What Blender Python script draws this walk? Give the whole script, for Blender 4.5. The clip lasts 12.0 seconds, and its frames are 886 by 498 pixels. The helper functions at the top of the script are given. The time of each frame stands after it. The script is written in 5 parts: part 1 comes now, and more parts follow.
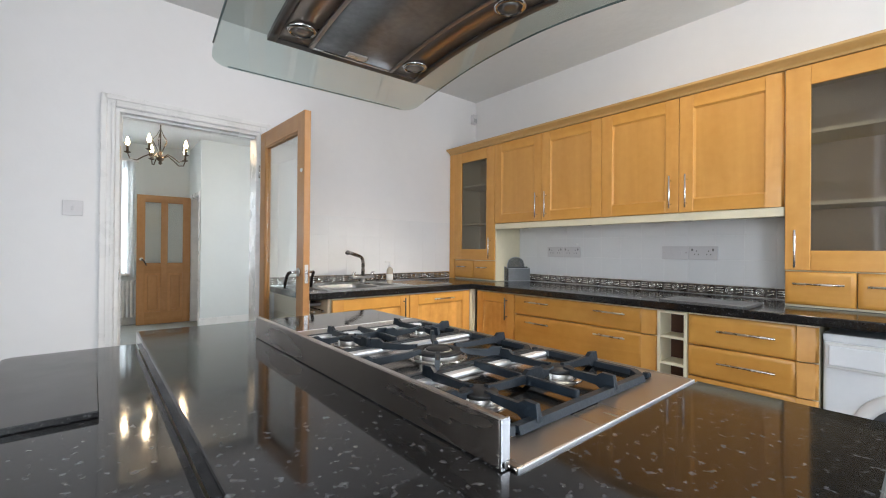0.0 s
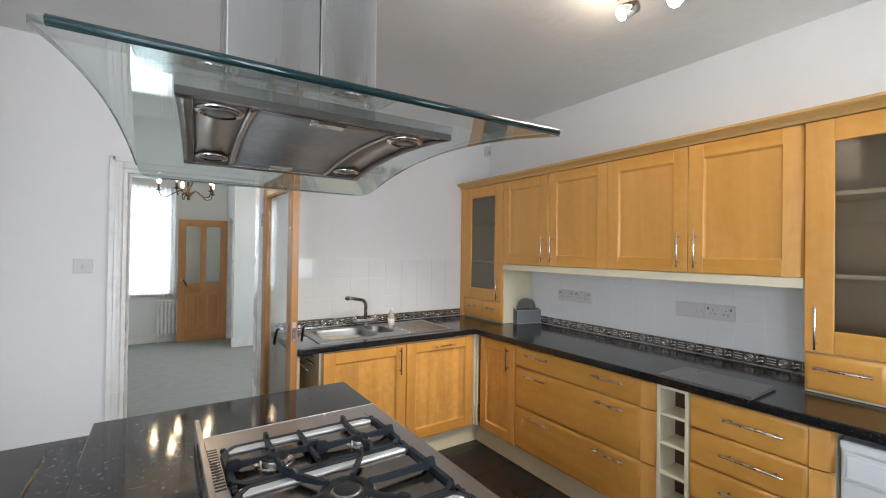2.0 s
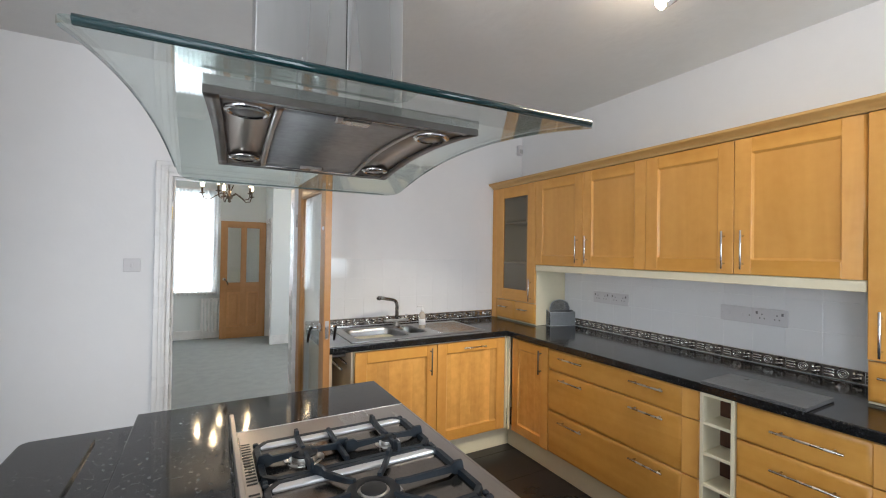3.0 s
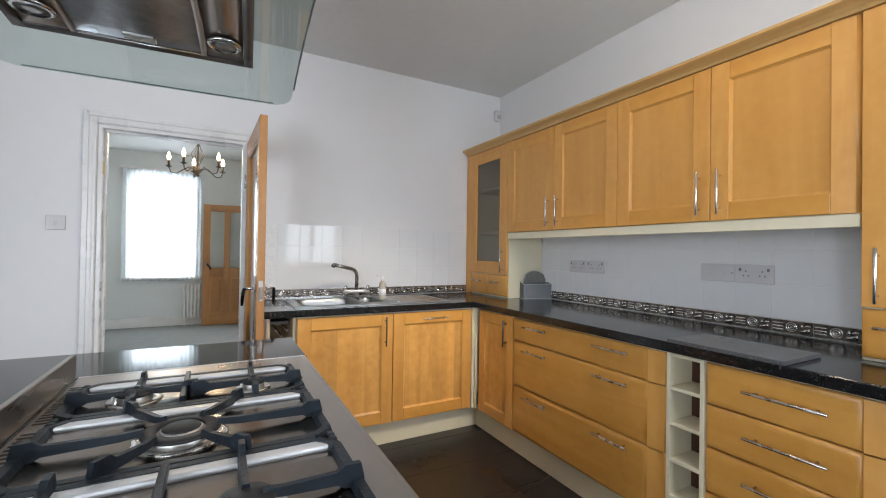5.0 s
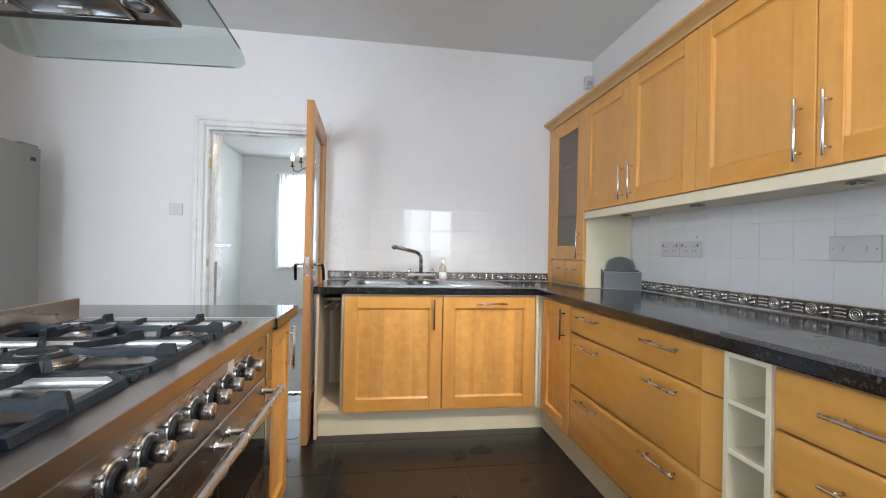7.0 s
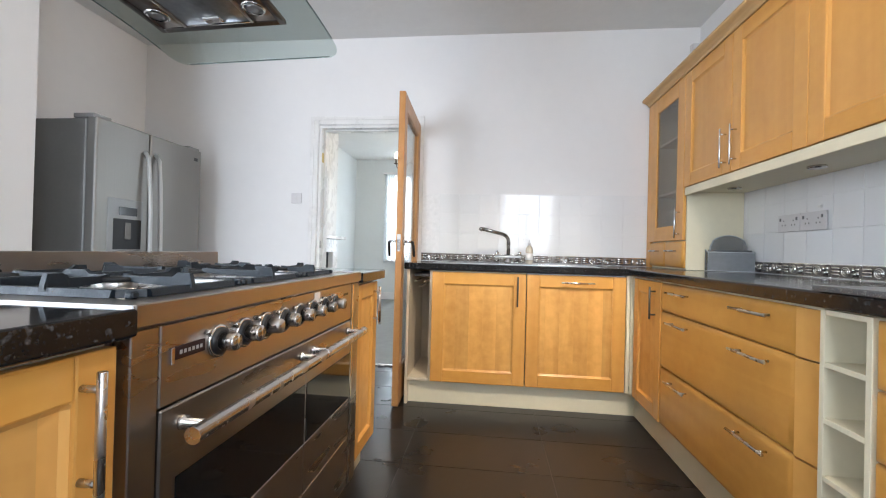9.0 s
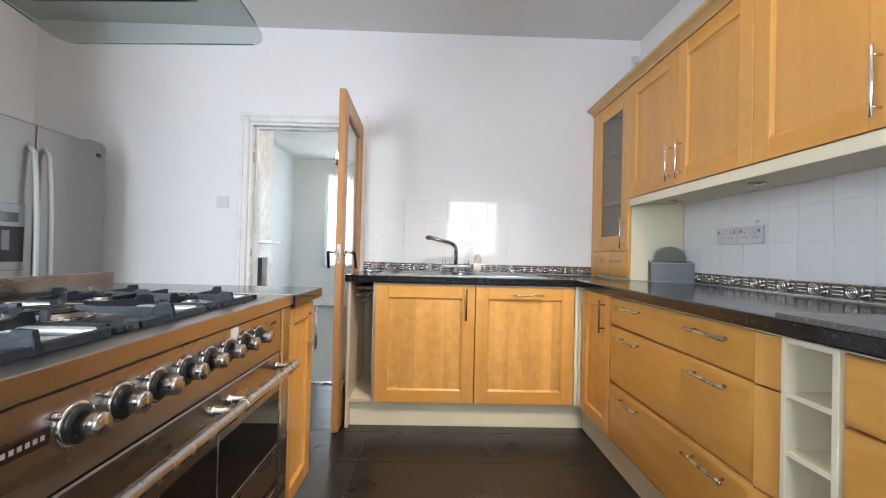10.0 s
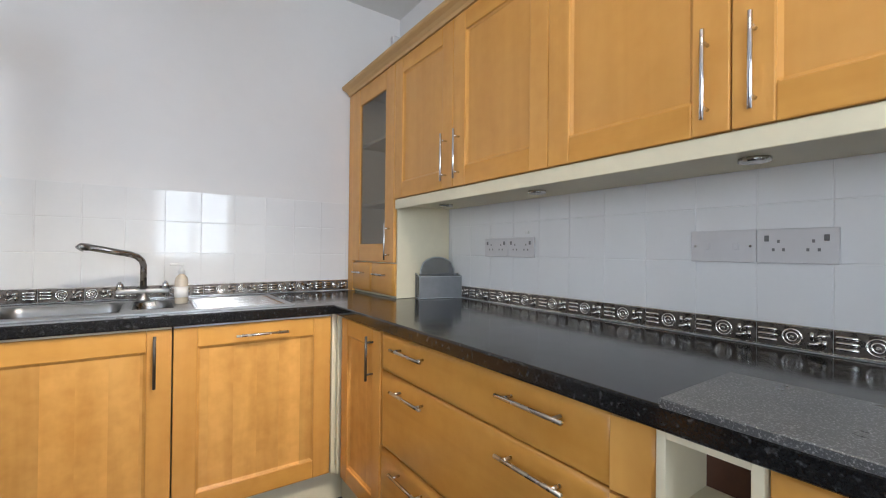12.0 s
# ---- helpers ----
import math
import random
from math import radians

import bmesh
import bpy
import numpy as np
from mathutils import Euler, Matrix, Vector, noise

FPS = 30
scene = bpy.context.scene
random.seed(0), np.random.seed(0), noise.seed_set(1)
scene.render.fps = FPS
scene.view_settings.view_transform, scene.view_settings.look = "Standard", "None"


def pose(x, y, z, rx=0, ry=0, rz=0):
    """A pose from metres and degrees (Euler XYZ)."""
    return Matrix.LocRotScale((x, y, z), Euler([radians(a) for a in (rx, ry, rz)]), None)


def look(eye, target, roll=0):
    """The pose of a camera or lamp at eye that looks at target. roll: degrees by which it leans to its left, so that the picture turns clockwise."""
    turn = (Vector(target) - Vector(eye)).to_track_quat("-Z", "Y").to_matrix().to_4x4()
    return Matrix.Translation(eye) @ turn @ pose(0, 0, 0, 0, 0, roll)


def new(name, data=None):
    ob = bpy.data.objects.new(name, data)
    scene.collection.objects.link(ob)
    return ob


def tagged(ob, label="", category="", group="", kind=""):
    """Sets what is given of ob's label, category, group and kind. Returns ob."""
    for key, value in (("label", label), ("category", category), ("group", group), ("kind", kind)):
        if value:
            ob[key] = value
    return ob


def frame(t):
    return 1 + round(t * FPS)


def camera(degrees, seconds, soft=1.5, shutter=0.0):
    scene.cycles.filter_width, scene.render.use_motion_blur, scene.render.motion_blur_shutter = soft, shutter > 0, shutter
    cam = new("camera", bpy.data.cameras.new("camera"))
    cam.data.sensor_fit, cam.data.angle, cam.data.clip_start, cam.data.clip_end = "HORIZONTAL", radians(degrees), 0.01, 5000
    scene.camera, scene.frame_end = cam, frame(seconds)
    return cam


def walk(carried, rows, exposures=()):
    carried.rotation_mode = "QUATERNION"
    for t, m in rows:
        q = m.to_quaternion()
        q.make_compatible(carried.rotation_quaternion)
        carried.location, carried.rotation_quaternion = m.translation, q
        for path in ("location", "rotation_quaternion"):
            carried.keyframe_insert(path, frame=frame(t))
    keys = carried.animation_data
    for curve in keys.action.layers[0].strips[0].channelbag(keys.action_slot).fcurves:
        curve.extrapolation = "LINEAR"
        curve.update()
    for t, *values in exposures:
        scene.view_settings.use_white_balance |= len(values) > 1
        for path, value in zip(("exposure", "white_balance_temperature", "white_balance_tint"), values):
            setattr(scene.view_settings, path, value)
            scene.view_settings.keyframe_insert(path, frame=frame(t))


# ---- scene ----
cam = camera(93.5, 12.0, soft=1.1)
PATH = [
    (0, (-0.114, -0.083, 1.19), (1.175, 1.446, 1.198), 0.5),
    (0.5, (0.022, -0.082, 1.215), (1.311, 1.448, 1.225), 0.5),
    (1, (0.129, -0.133, 1.334), (1.386, 1.422, 1.348), 0.6),
    (1.5, (0.18, -0.194, 1.479), (1.376, 1.409, 1.495), 0.7),
    (2, (0.201, -0.23, 1.525), (1.316, 1.43, 1.542), 0.8),
    (2.5, (0.202, -0.222, 1.544), (1.239, 1.488, 1.562), 0.9),
    (2.7, (0.207, -0.219, 1.54), (1.22, 1.506, 1.56), 0.9),
    (4.3, (0.417, -0.223, 1.335), (1.333, 1.555, 1.345), 0.8),
    (4.5, (0.47, -0.203, 1.309), (1.402, 1.566, 1.326), 0.9),
    (5, (0.653, -0.166, 1.27), (1.597, 1.597, 1.288), 0.9),
    (5.5, (0.862, -0.194, 1.244), (1.762, 1.592, 1.262), 1.0),
    (6, (1.059, -0.229, 1.227), (1.842, 1.612, 1.243), 1.0),
    (6.5, (1.196, -0.196, 1.19), (1.771, 1.719, 1.202), 1.1),
    (7, (1.29, -0.187, 1.152), (1.572, 1.793, 1.16), 1.2),
    (7.5, (1.32, -0.233, 1.084), (1.308, 1.767, 1.098), 1.4),
    (7.7, (1.339, -0.25, 1.075), (1.221, 1.747, 1.08), 1.2),
    (9.3, (1.434, -0.283, 0.991), (1.209, 1.704, 1.005), 1.5),
    (9.5, (1.434, -0.255, 1.016), (1.267, 1.738, 1.031), 1.4),
    (10, (1.407, -0.125, 1.063), (1.45, 1.875, 1.083), 1.4),
    (10.5, (1.38, 0.042, 1.118), (1.67, 2.02, 1.138), 1.3),
    (11, (1.432, 0.205, 1.139), (1.988, 2.126, 1.169), 1.3),
    (11.5, (1.529, 0.414, 1.192), (2.335, 2.245, 1.185), 1.1),
    (12, (1.598, 0.552, 1.165), (2.743, 2.191, 1.179), 0.6),
]
EXPOSURES = [(0.0, 0.37, 6050, 10), (1.5, 0.19, 6050, 10), (2.5, 0.20, 6050, 10), (5.5, 0.17, 5900, 10), (6.0, 0.18, 5900, 10), (7.0, 0.46, 5850, 10), (9.5, 0.63, 5850, 10), (10.5, 0.51, 5850, 10), (11.0, 0.40, 5850, 10), (11.5, 0.36, 5850, 10), (12.0, 0.41, 5850, 10)]
walk(cam, [(t, look(eye, target, roll)) for t, eye, target, roll in PATH], EXPOSURES)

# ---- world and lights ----
world = bpy.data.worlds.new("sky")
scene.world = world
world.use_nodes = True
wn = world.node_tree.nodes
sky = wn.new("ShaderNodeTexSky")
sky.sky_type = "NISHITA"
sky.sun_disc = False
sky.sun_elevation = radians(38)
sky.sun_rotation = radians(200)
wn["Background"].inputs["Strength"].default_value = 0.12
world.node_tree.links.new(sky.outputs[0], wn["Background"].inputs["Color"])


def lamp(name, kind, m, power, color, size=0.1, size_y=None):
    data = bpy.data.lights.new(name, kind)
    data.energy, data.color = power, color
    if kind == "AREA":
        data.shape, data.size, data.size_y = "RECTANGLE", size, size_y or size
    elif kind == "SUN":
        data.angle = size
    else:
        data.shadow_soft_size = size
    ob = new(name, data)
    ob.matrix_world = m
    return ob


lamp("overcast_sun", "SUN", look((0, 0, 10), (1.5, 4.0, 0)), 0.8, (1.0, 0.97, 0.93), radians(20))
# daylight through the kitchen window (south wall) and the living room window (north wall)
lamp("kitchen_window_daylight", "AREA", look((2.09, -1.42, 1.61), (1.8, 3.0, 0.6)), 26, (0.92, 0.96, 1.0), 0.9, 1.14)
lamp("back_door_daylight", "AREA", look((-0.95, -1.42, 1.15), (-0.6, 3.0, 1.4)), 66, (0.91, 0.955, 1.0), 1.0, 1.9)
# fill from the west through an added, unseen window, for splashback and cupboards
lamp("side_fill_light", "AREA", look((-1.72, -0.50, 1.45), (2.5, 1.1, 1.2)), 25, (0.91, 0.955, 1.0), 1.2, 1.3)
lamp("living_window_daylight", "AREA", look((-0.16, 8.60, 1.75), (-0.16, 5.0, 1.2)), 175, (0.97, 0.99, 1.0), 1.7, 2.2)
# fill lamp added at the east wall to brighten the living room walls
lamp("living_fill_light", "AREA", look((2.80, 5.10, 1.60), (-1.3, 5.0, 1.3)), 34, (0.97, 0.99, 1.0), 1.7, 1.5)

# ---- materials ----


def material(name, color, rough=0.5, metal=0.0, vary=0.06, scale=6.0, bump=0.0, bump_scale=60.0, island=0.0, stretch=(1, 1, 1), coat=0.0,
             trans=0.0, ior=1.45, rough_vary=0.08, placed=False):
    """A principled surface with tone variation at two scales, uneven gloss and fine relief."""
    m = bpy.data.materials.new(name)
    m.use_nodes = True
    nt = m.node_tree
    n, link = nt.nodes, nt.links.new
    b = n["Principled BSDF"]
    b.inputs["Metallic"].default_value = metal
    b.inputs["IOR"].default_value = ior
    b.inputs["Coat Weight"].default_value = coat
    b.inputs["Coat Roughness"].default_value = 0.12
    b.inputs["Transmission Weight"].default_value = trans
    coord, mapping = n.new("ShaderNodeTexCoord"), n.new("ShaderNodeMapping")
    mapping.inputs["Scale"].default_value = stretch
    link(n.new("ShaderNodeNewGeometry").outputs["Position"] if placed else coord.outputs["Object"], mapping.inputs["Vector"])
    big, fine = n.new("ShaderNodeTexNoise"), n.new("ShaderNodeTexNoise")
    big.inputs["Scale"].default_value = scale
    big.inputs["Detail"].default_value = 5
    fine.inputs["Scale"].default_value = scale * 9
    fine.inputs["Detail"].default_value = 3
    for t in (big, fine):
        link(mapping.outputs[0], t.inputs["Vector"])
    add = n.new("ShaderNodeMath")
    add.operation = "MULTIPLY_ADD"
    add.inputs[1].default_value = 0.4
    link(fine.outputs["Fac"], add.inputs[0])
    link(big.outputs["Fac"], add.inputs[2])
    tone = n.new("ShaderNodeMapRange")
    tone.inputs["From Min"].default_value, tone.inputs["From Max"].default_value = 0.35, 1.05
    tone.inputs["To Min"].default_value, tone.inputs["To Max"].default_value = 1 - vary * 1.6, 1 + vary * 1.6
    link(add.outputs[0], tone.inputs["Value"])
    last = tone.outputs[0]
    if island:
        geo, isl = n.new("ShaderNodeNewGeometry"), n.new("ShaderNodeMapRange")
        isl.inputs["To Min"].default_value, isl.inputs["To Max"].default_value = 1 - island, 1 + island
        link(geo.outputs["Random Per Island"], isl.inputs["Value"])
        mul = n.new("ShaderNodeMath")
        mul.operation = "MULTIPLY"
        link(last, mul.inputs[0])
        link(isl.outputs[0], mul.inputs[1])
        last = mul.outputs[0]
    col = n.new("ShaderNodeVectorMath")
    col.operation = "SCALE"
    col.inputs[0].default_value = color
    link(last, col.inputs["Scale"])
    link(col.outputs[0], b.inputs["Base Color"])
    r = n.new("ShaderNodeMapRange")
    r.inputs["From Min"].default_value, r.inputs["From Max"].default_value = 0.3, 0.7
    r.inputs["To Min"].default_value, r.inputs["To Max"].default_value = max(0.0, rough - rough_vary), min(1, rough + rough_vary)
    link(big.outputs["Fac"], r.inputs["Value"])
    link(r.outputs[0], b.inputs["Roughness"])
    if bump:
        bt, bp = n.new("ShaderNodeTexNoise"), n.new("ShaderNodeBump")
        bt.inputs["Scale"].default_value = bump_scale
        bt.inputs["Detail"].default_value = 4
        link(mapping.outputs[0], bt.inputs["Vector"])
        bp.inputs["Strength"].default_value = bump
        bp.inputs["Distance"].default_value = 0.004
        link(bt.outputs["Fac"], bp.inputs["Height"])
        link(bp.outputs[0], b.inputs["Normal"])
    return m


def wood(name, light, dark, along=2, rough=0.36, island=0.14, stave=0.0, figure=0.35):
    """Lacquered veneer: growth bands and fine pores along one axis, each board of its own tone."""
    m = material(name, light, rough, 0.0, coat=0.25)
    nt = m.node_tree
    n, link = nt.nodes, nt.links.new
    b = n["Principled BSDF"]
    coord, mp = n.new("ShaderNodeTexCoord"), n.new("ShaderNodeMapping")
    s = [9.0, 9.0, 9.0]
    s[along] = 0.8
    mp.inputs["Scale"].default_value = s
    geo = n.new("ShaderNodeNewGeometry")
    shift = n.new("ShaderNodeVectorMath")
    shift.operation = "MULTIPLY_ADD"
    shift.inputs[1].default_value = (7.0, 7.0, 7.0)
    link(geo.outputs["Random Per Island"], shift.inputs[0])
    link(coord.outputs["Object"], shift.inputs[2])
    link(shift.outputs[0], mp.inputs["Vector"])
    g = n.new("ShaderNodeTexNoise")
    g.inputs["Scale"].default_value, g.inputs["Detail"].default_value, g.inputs["Distortion"].default_value = 1.0, 7, 0.7
    link(mp.outputs[0], g.inputs["Vector"])
    mottle = n.new("ShaderNodeTexNoise")
    mottle.inputs["Scale"].default_value, mottle.inputs["Detail"].default_value = 22.0, 2
    link(shift.outputs[0], mottle.inputs["Vector"])
    mixf = n.new("ShaderNodeMath")
    mixf.operation = "MULTIPLY_ADD"
    mixf.inputs[1].default_value = figure
    link(mottle.outputs["Fac"], mixf.inputs[0])
    link(g.outputs["Fac"], mixf.inputs[2])
    ramp = n.new("ShaderNodeValToRGB")
    ramp.color_ramp.elements[0].position, ramp.color_ramp.elements[0].color = 0.42, (*dark, 1)
    ramp.color_ramp.elements[1].position, ramp.color_ramp.elements[1].color = 0.88, (*light, 1)
    level = n.new("ShaderNodeMath")
    level.operation = "SUBTRACT"
    level.inputs[1].default_value = (figure - 0.35) * 0.5
    link(mixf.outputs[0], level.inputs[0])
    link(level.outputs[0], ramp.inputs["Fac"])
    isl = n.new("ShaderNodeMapRange")
    isl.inputs["To Min"].default_value, isl.inputs["To Max"].default_value = 1 - island, 1 + island
    seed = geo.outputs["Random Per Island"]
    if stave:
        # glued staves: each strip across x takes its own tone
        info, xyz, cut, white = n.new("ShaderNodeObjectInfo"), n.new("ShaderNodeSeparateXYZ"), n.new("ShaderNodeMath"), n.new("ShaderNodeTexWhiteNoise")
        link(coord.outputs["Object"], xyz.inputs[0])
        cut.operation = "MULTIPLY_ADD"
        cut.inputs[1].default_value = 1 / stave
        link(xyz.outputs["X"], cut.inputs[0])
        link(info.outputs["Random"], cut.inputs[2])
        flat, both = n.new("ShaderNodeMath"), n.new("ShaderNodeMath")
        flat.operation = "FLOOR"
        link(cut.outputs[0], flat.inputs[0])
        both.operation = "MULTIPLY_ADD"
        both.inputs[1].default_value = 91.7
        link(info.outputs["Random"], both.inputs[0])
        link(flat.outputs[0], both.inputs[2])
        white.noise_dimensions = "1D"
        link(both.outputs[0], white.inputs["W"])
        seed = white.outputs["Value"]
        link(seed, shift.inputs[0])
    link(seed, isl.inputs["Value"])
    sc = n.new("ShaderNodeVectorMath")
    sc.operation = "SCALE"
    link(ramp.outputs["Color"], sc.inputs[0])
    link(isl.outputs[0], sc.inputs["Scale"])
    link(sc.outputs[0], b.inputs["Base Color"])
    return m


def granite(name, base, fleck, rough, cover=0.62, size=70.0):
    """Polished dark stone-pattern laminate: fine grain with scattered pale flecks."""
    m = material(name, base, rough, 0.0, vary=0.2, scale=14, rough_vary=0.03)
    nt = m.node_tree
    n, link = nt.nodes, nt.links.new
    b = n["Principled BSDF"]
    coord = n.new("ShaderNodeTexCoord")
    a, c = n.new("ShaderNodeTexNoise"), n.new("ShaderNodeTexVoronoi")
    a.inputs["Scale"].default_value, a.inputs["Detail"].default_value = size * 0.55, 6
    c.inputs["Scale"].default_value = size * 1.6
    for t in (a, c):
        link(coord.outputs["Object"], t.inputs["Vector"])
    ra = n.new("ShaderNodeValToRGB")
    ra.color_ramp.elements[0].position, ra.color_ramp.elements[0].color = cover, (*base, 1)
    ra.color_ramp.elements[1].position, ra.color_ramp.elements[1].color = cover + 0.1, (*fleck, 1)
    link(a.outputs["Fac"], ra.inputs["Fac"])
    rc = n.new("ShaderNodeMapRange")
    rc.inputs["From Max"].default_value = 0.6
    rc.inputs["To Min"].default_value, rc.inputs["To Max"].default_value = 1.35, 0.7
    link(c.outputs["Distance"], rc.inputs["Value"])
    sc = n.new("ShaderNodeVectorMath")
    sc.operation = "SCALE"
    link(ra.outputs["Color"], sc.inputs[0])
    link(rc.outputs[0], sc.inputs["Scale"])
    link(sc.outputs[0], b.inputs["Base Color"])
    return m


def thin_glass(name, tint, gloss=1.0, rough=0.01):
    """A thin pane: tinted see-through with a mirror gloss that grows at a slant."""
    m = bpy.data.materials.new(name)
    m.use_nodes = True
    n, link = m.node_tree.nodes, m.node_tree.links.new
    tp, gl, mix, fr, k = (n.new("ShaderNode" + s) for s in ("BsdfTransparent", "BsdfGlossy", "MixShader", "LayerWeight", "Math"))
    tp.inputs["Color"].default_value = (*tint, 1)
    gl.inputs["Roughness"].default_value = rough
    fr.inputs["Blend"].default_value = 0.5
    k.operation = "POWER"
    k.inputs[1].default_value = 4.0
    link(fr.outputs["Facing"], k.inputs[0])
    amount = n.new("ShaderNodeMath")
    amount.operation = "MULTIPLY_ADD"
    amount.inputs[1].default_value, amount.inputs[2].default_value = 0.8, 0.04 * gloss
    amount.use_clamp = True
    link(k.outputs[0], amount.inputs[0])
    link(amount.outputs[0], mix.inputs["Fac"])
    link(tp.outputs[0], mix.inputs[1])
    link(gl.outputs[0], mix.inputs[2])
    link(mix.outputs[0], n["Material Output"].inputs["Surface"])
    return m


def glow(name, color, strength):
    m = bpy.data.materials.new(name)
    m.use_nodes = True
    b = m.node_tree.nodes["Principled BSDF"]
    b.inputs["Base Color"].default_value = (*color, 1)
    b.inputs["Emission Color"].default_value = (*color, 1)
    b.inputs["Emission Strength"].default_value = strength
    return m


def sheer(name, color, open_part, tint=0.5):
    """Net or mesh: part open, part scattering light through."""
    m = bpy.data.materials.new(name)
    m.use_nodes = True
    nt = m.node_tree
    n, link = nt.nodes, nt.links.new
    out = n["Material Output"]
    d, tl, tp = n.new("ShaderNodeBsdfDiffuse"), n.new("ShaderNodeBsdfTranslucent"), n.new("ShaderNodeBsdfTransparent")
    d.inputs["Color"].default_value = (*color, 1)
    tl.inputs["Color"].default_value = (*color, 1)
    a, c = n.new("ShaderNodeMixShader"), n.new("ShaderNodeMixShader")
    a.inputs["Fac"].default_value = tint
    link(d.outputs[0], a.inputs[1])
    link(tl.outputs[0], a.inputs[2])
    coord, w = n.new("ShaderNodeTexCoord"), n.new("ShaderNodeTexNoise")
    w.inputs["Scale"].default_value = 30
    link(coord.outputs["Object"], w.inputs["Vector"])
    mr = n.new("ShaderNodeMapRange")
    mr.inputs["To Min"].default_value, mr.inputs["To Max"].default_value = open_part - 0.12, open_part + 0.12
    link(w.outputs["Fac"], mr.inputs["Value"])
    link(mr.outputs[0], c.inputs["Fac"])
    link(a.outputs[0], c.inputs[1])
    link(tp.outputs[0], c.inputs[2])
    link(c.outputs[0], out.inputs["Surface"])
    return m


PAINT = material("white_wall_paint", (0.80, 0.785, 0.775), 0.55, vary=0.02, scale=1.5, bump=0.12, bump_scale=45)
CEIL = material("white_ceiling_paint", (0.74, 0.73, 0.71), 0.7, vary=0.03, scale=2.0, bump=0.8, bump_scale=16)
PALE = material("pale_grey_green_paint", (0.72, 0.745, 0.73), 0.6, vary=0.02, scale=1.5, bump=0.1, bump_scale=45)
GLOSSW = material("white_gloss_paint", (0.80, 0.785, 0.765), 0.28, vary=0.03, scale=5, bump=0.05)
MAPLE = wood("honey_maple_veneer", (0.72, 0.375, 0.092), (0.60, 0.285, 0.057), island=0.09)
MAPLE_H = wood("honey_maple_veneer_cross", (0.71, 0.365, 0.078), (0.58, 0.272, 0.046), along=0, island=0.09)
MAPLE_P = wood("honey_maple_staves", (0.76, 0.41, 0.110), (0.57, 0.27, 0.055), stave=0.088, island=0.12, figure=0.5)
MAPLE_Q = wood("honey_maple_plain_panel", (0.71, 0.365, 0.088), (0.62, 0.30, 0.062), island=0.04)
OAK = wood("oak_door_veneer", (0.52, 0.27, 0.10), (0.40, 0.185, 0.055), rough=0.42)
CREAM = material("cream_carcase_board", (0.76, 0.69, 0.50), 0.45, vary=0.04, scale=4)
CARC = wood("pale_maple_board", (0.70, 0.60, 0.44), (0.62, 0.51, 0.36), island=0.03, rough=0.5)
STONE = granite("black_granite_laminate", (0.013, 0.0128, 0.0135), (0.098, 0.099, 0.102), 0.075, cover=0.585, size=125)
STONEW = granite("black_granite_laminate_worn", (0.015, 0.0148, 0.0152), (0.085, 0.085, 0.088), 0.13, cover=0.60, size=150)
SLABM = granite("grey_granite_board", (0.085, 0.088, 0.09), (0.30, 0.30, 0.30), 0.30, cover=0.54, size=560)
DSLAB = granite("dark_granite_board", (0.022, 0.021, 0.021), (0.09, 0.088, 0.086), 0.2, cover=0.6, size=200)
FLOORT = material("dark_floor_tile", (0.017, 0.0145, 0.0135), 0.29, vary=0.12, scale=4, rough_vary=0.03, placed=True)
GROUT = material("dark_floor_grout", (0.075, 0.072, 0.07), 0.8, vary=0.15, scale=20)
TILE = material("white_glazed_tile", (0.80, 0.795, 0.79), 0.07, vary=0.015, scale=7, bump=0.04, bump_scale=9, rough_vary=0.04, placed=True)
TGROUT = material("white_tile_grout", (0.80, 0.79, 0.78), 0.85, vary=0.06, scale=30)
BORDER = material("pewter_relief_tile", (0.86, 0.84, 0.81), 0.13, 1.0, vary=0.12, scale=30, rough_vary=0.05)
BORDERB = material("dark_pewter_ground", (0.17, 0.148, 0.13), 0.28, 0.8, vary=0.3, scale=40)
PANELM = material("polished_dark_steel", (0.36, 0.31, 0.27), 0.30, 1.0, vary=0.06, scale=3, rough_vary=0.04)
STEEL = material("brushed_steel", (0.42, 0.38, 0.345), 0.29, 1.0, vary=0.035, scale=2.5, stretch=(6, 1, 6), rough_vary=0.035)
CHROME = material("polished_chrome", (0.70, 0.70, 0.71), 0.12, 1.0, vary=0.03, scale=8, rough_vary=0.04)
NICKEL = material("satin_nickel", (0.58, 0.55, 0.52), 0.26, 1.0, vary=0.04, scale=20)
# dark brownish steel of uneven tone: hood rim, runner, paddle, some handles
DARKST = material("dark_brownish_steel", (0.12, 0.108, 0.098), 0.38, 0.9, vary=0.2, scale=9)
FILTER = material("grease_filter_steel", (0.30, 0.305, 0.31), 0.46, 0.9, vary=0.28, scale=6, bump=0.12, bump_scale=160)
IRON = material("enamelled_cast_iron", (0.010, 0.0155, 0.022), 0.42, vary=0.25, scale=30, bump=0.3, bump_scale=120)
CAPM = material("black_burner_cap", (0.010, 0.010, 0.011), 0.5, vary=0.3, scale=30)
BRASSY = material("burner_crown_alloy", (0.55, 0.53, 0.50), 0.38, 1.0, vary=0.25, scale=40)
OVENG = material("black_oven_glass", (0.006, 0.006, 0.006), 0.04, vary=0.1, rough_vary=0.02)
BLACK = material("black_plastic", (0.015, 0.015, 0.016), 0.35, vary=0.1)
MESHF = sheer("pale_wire_mesh", (0.30, 0.31, 0.32), 0.22, 0.1)
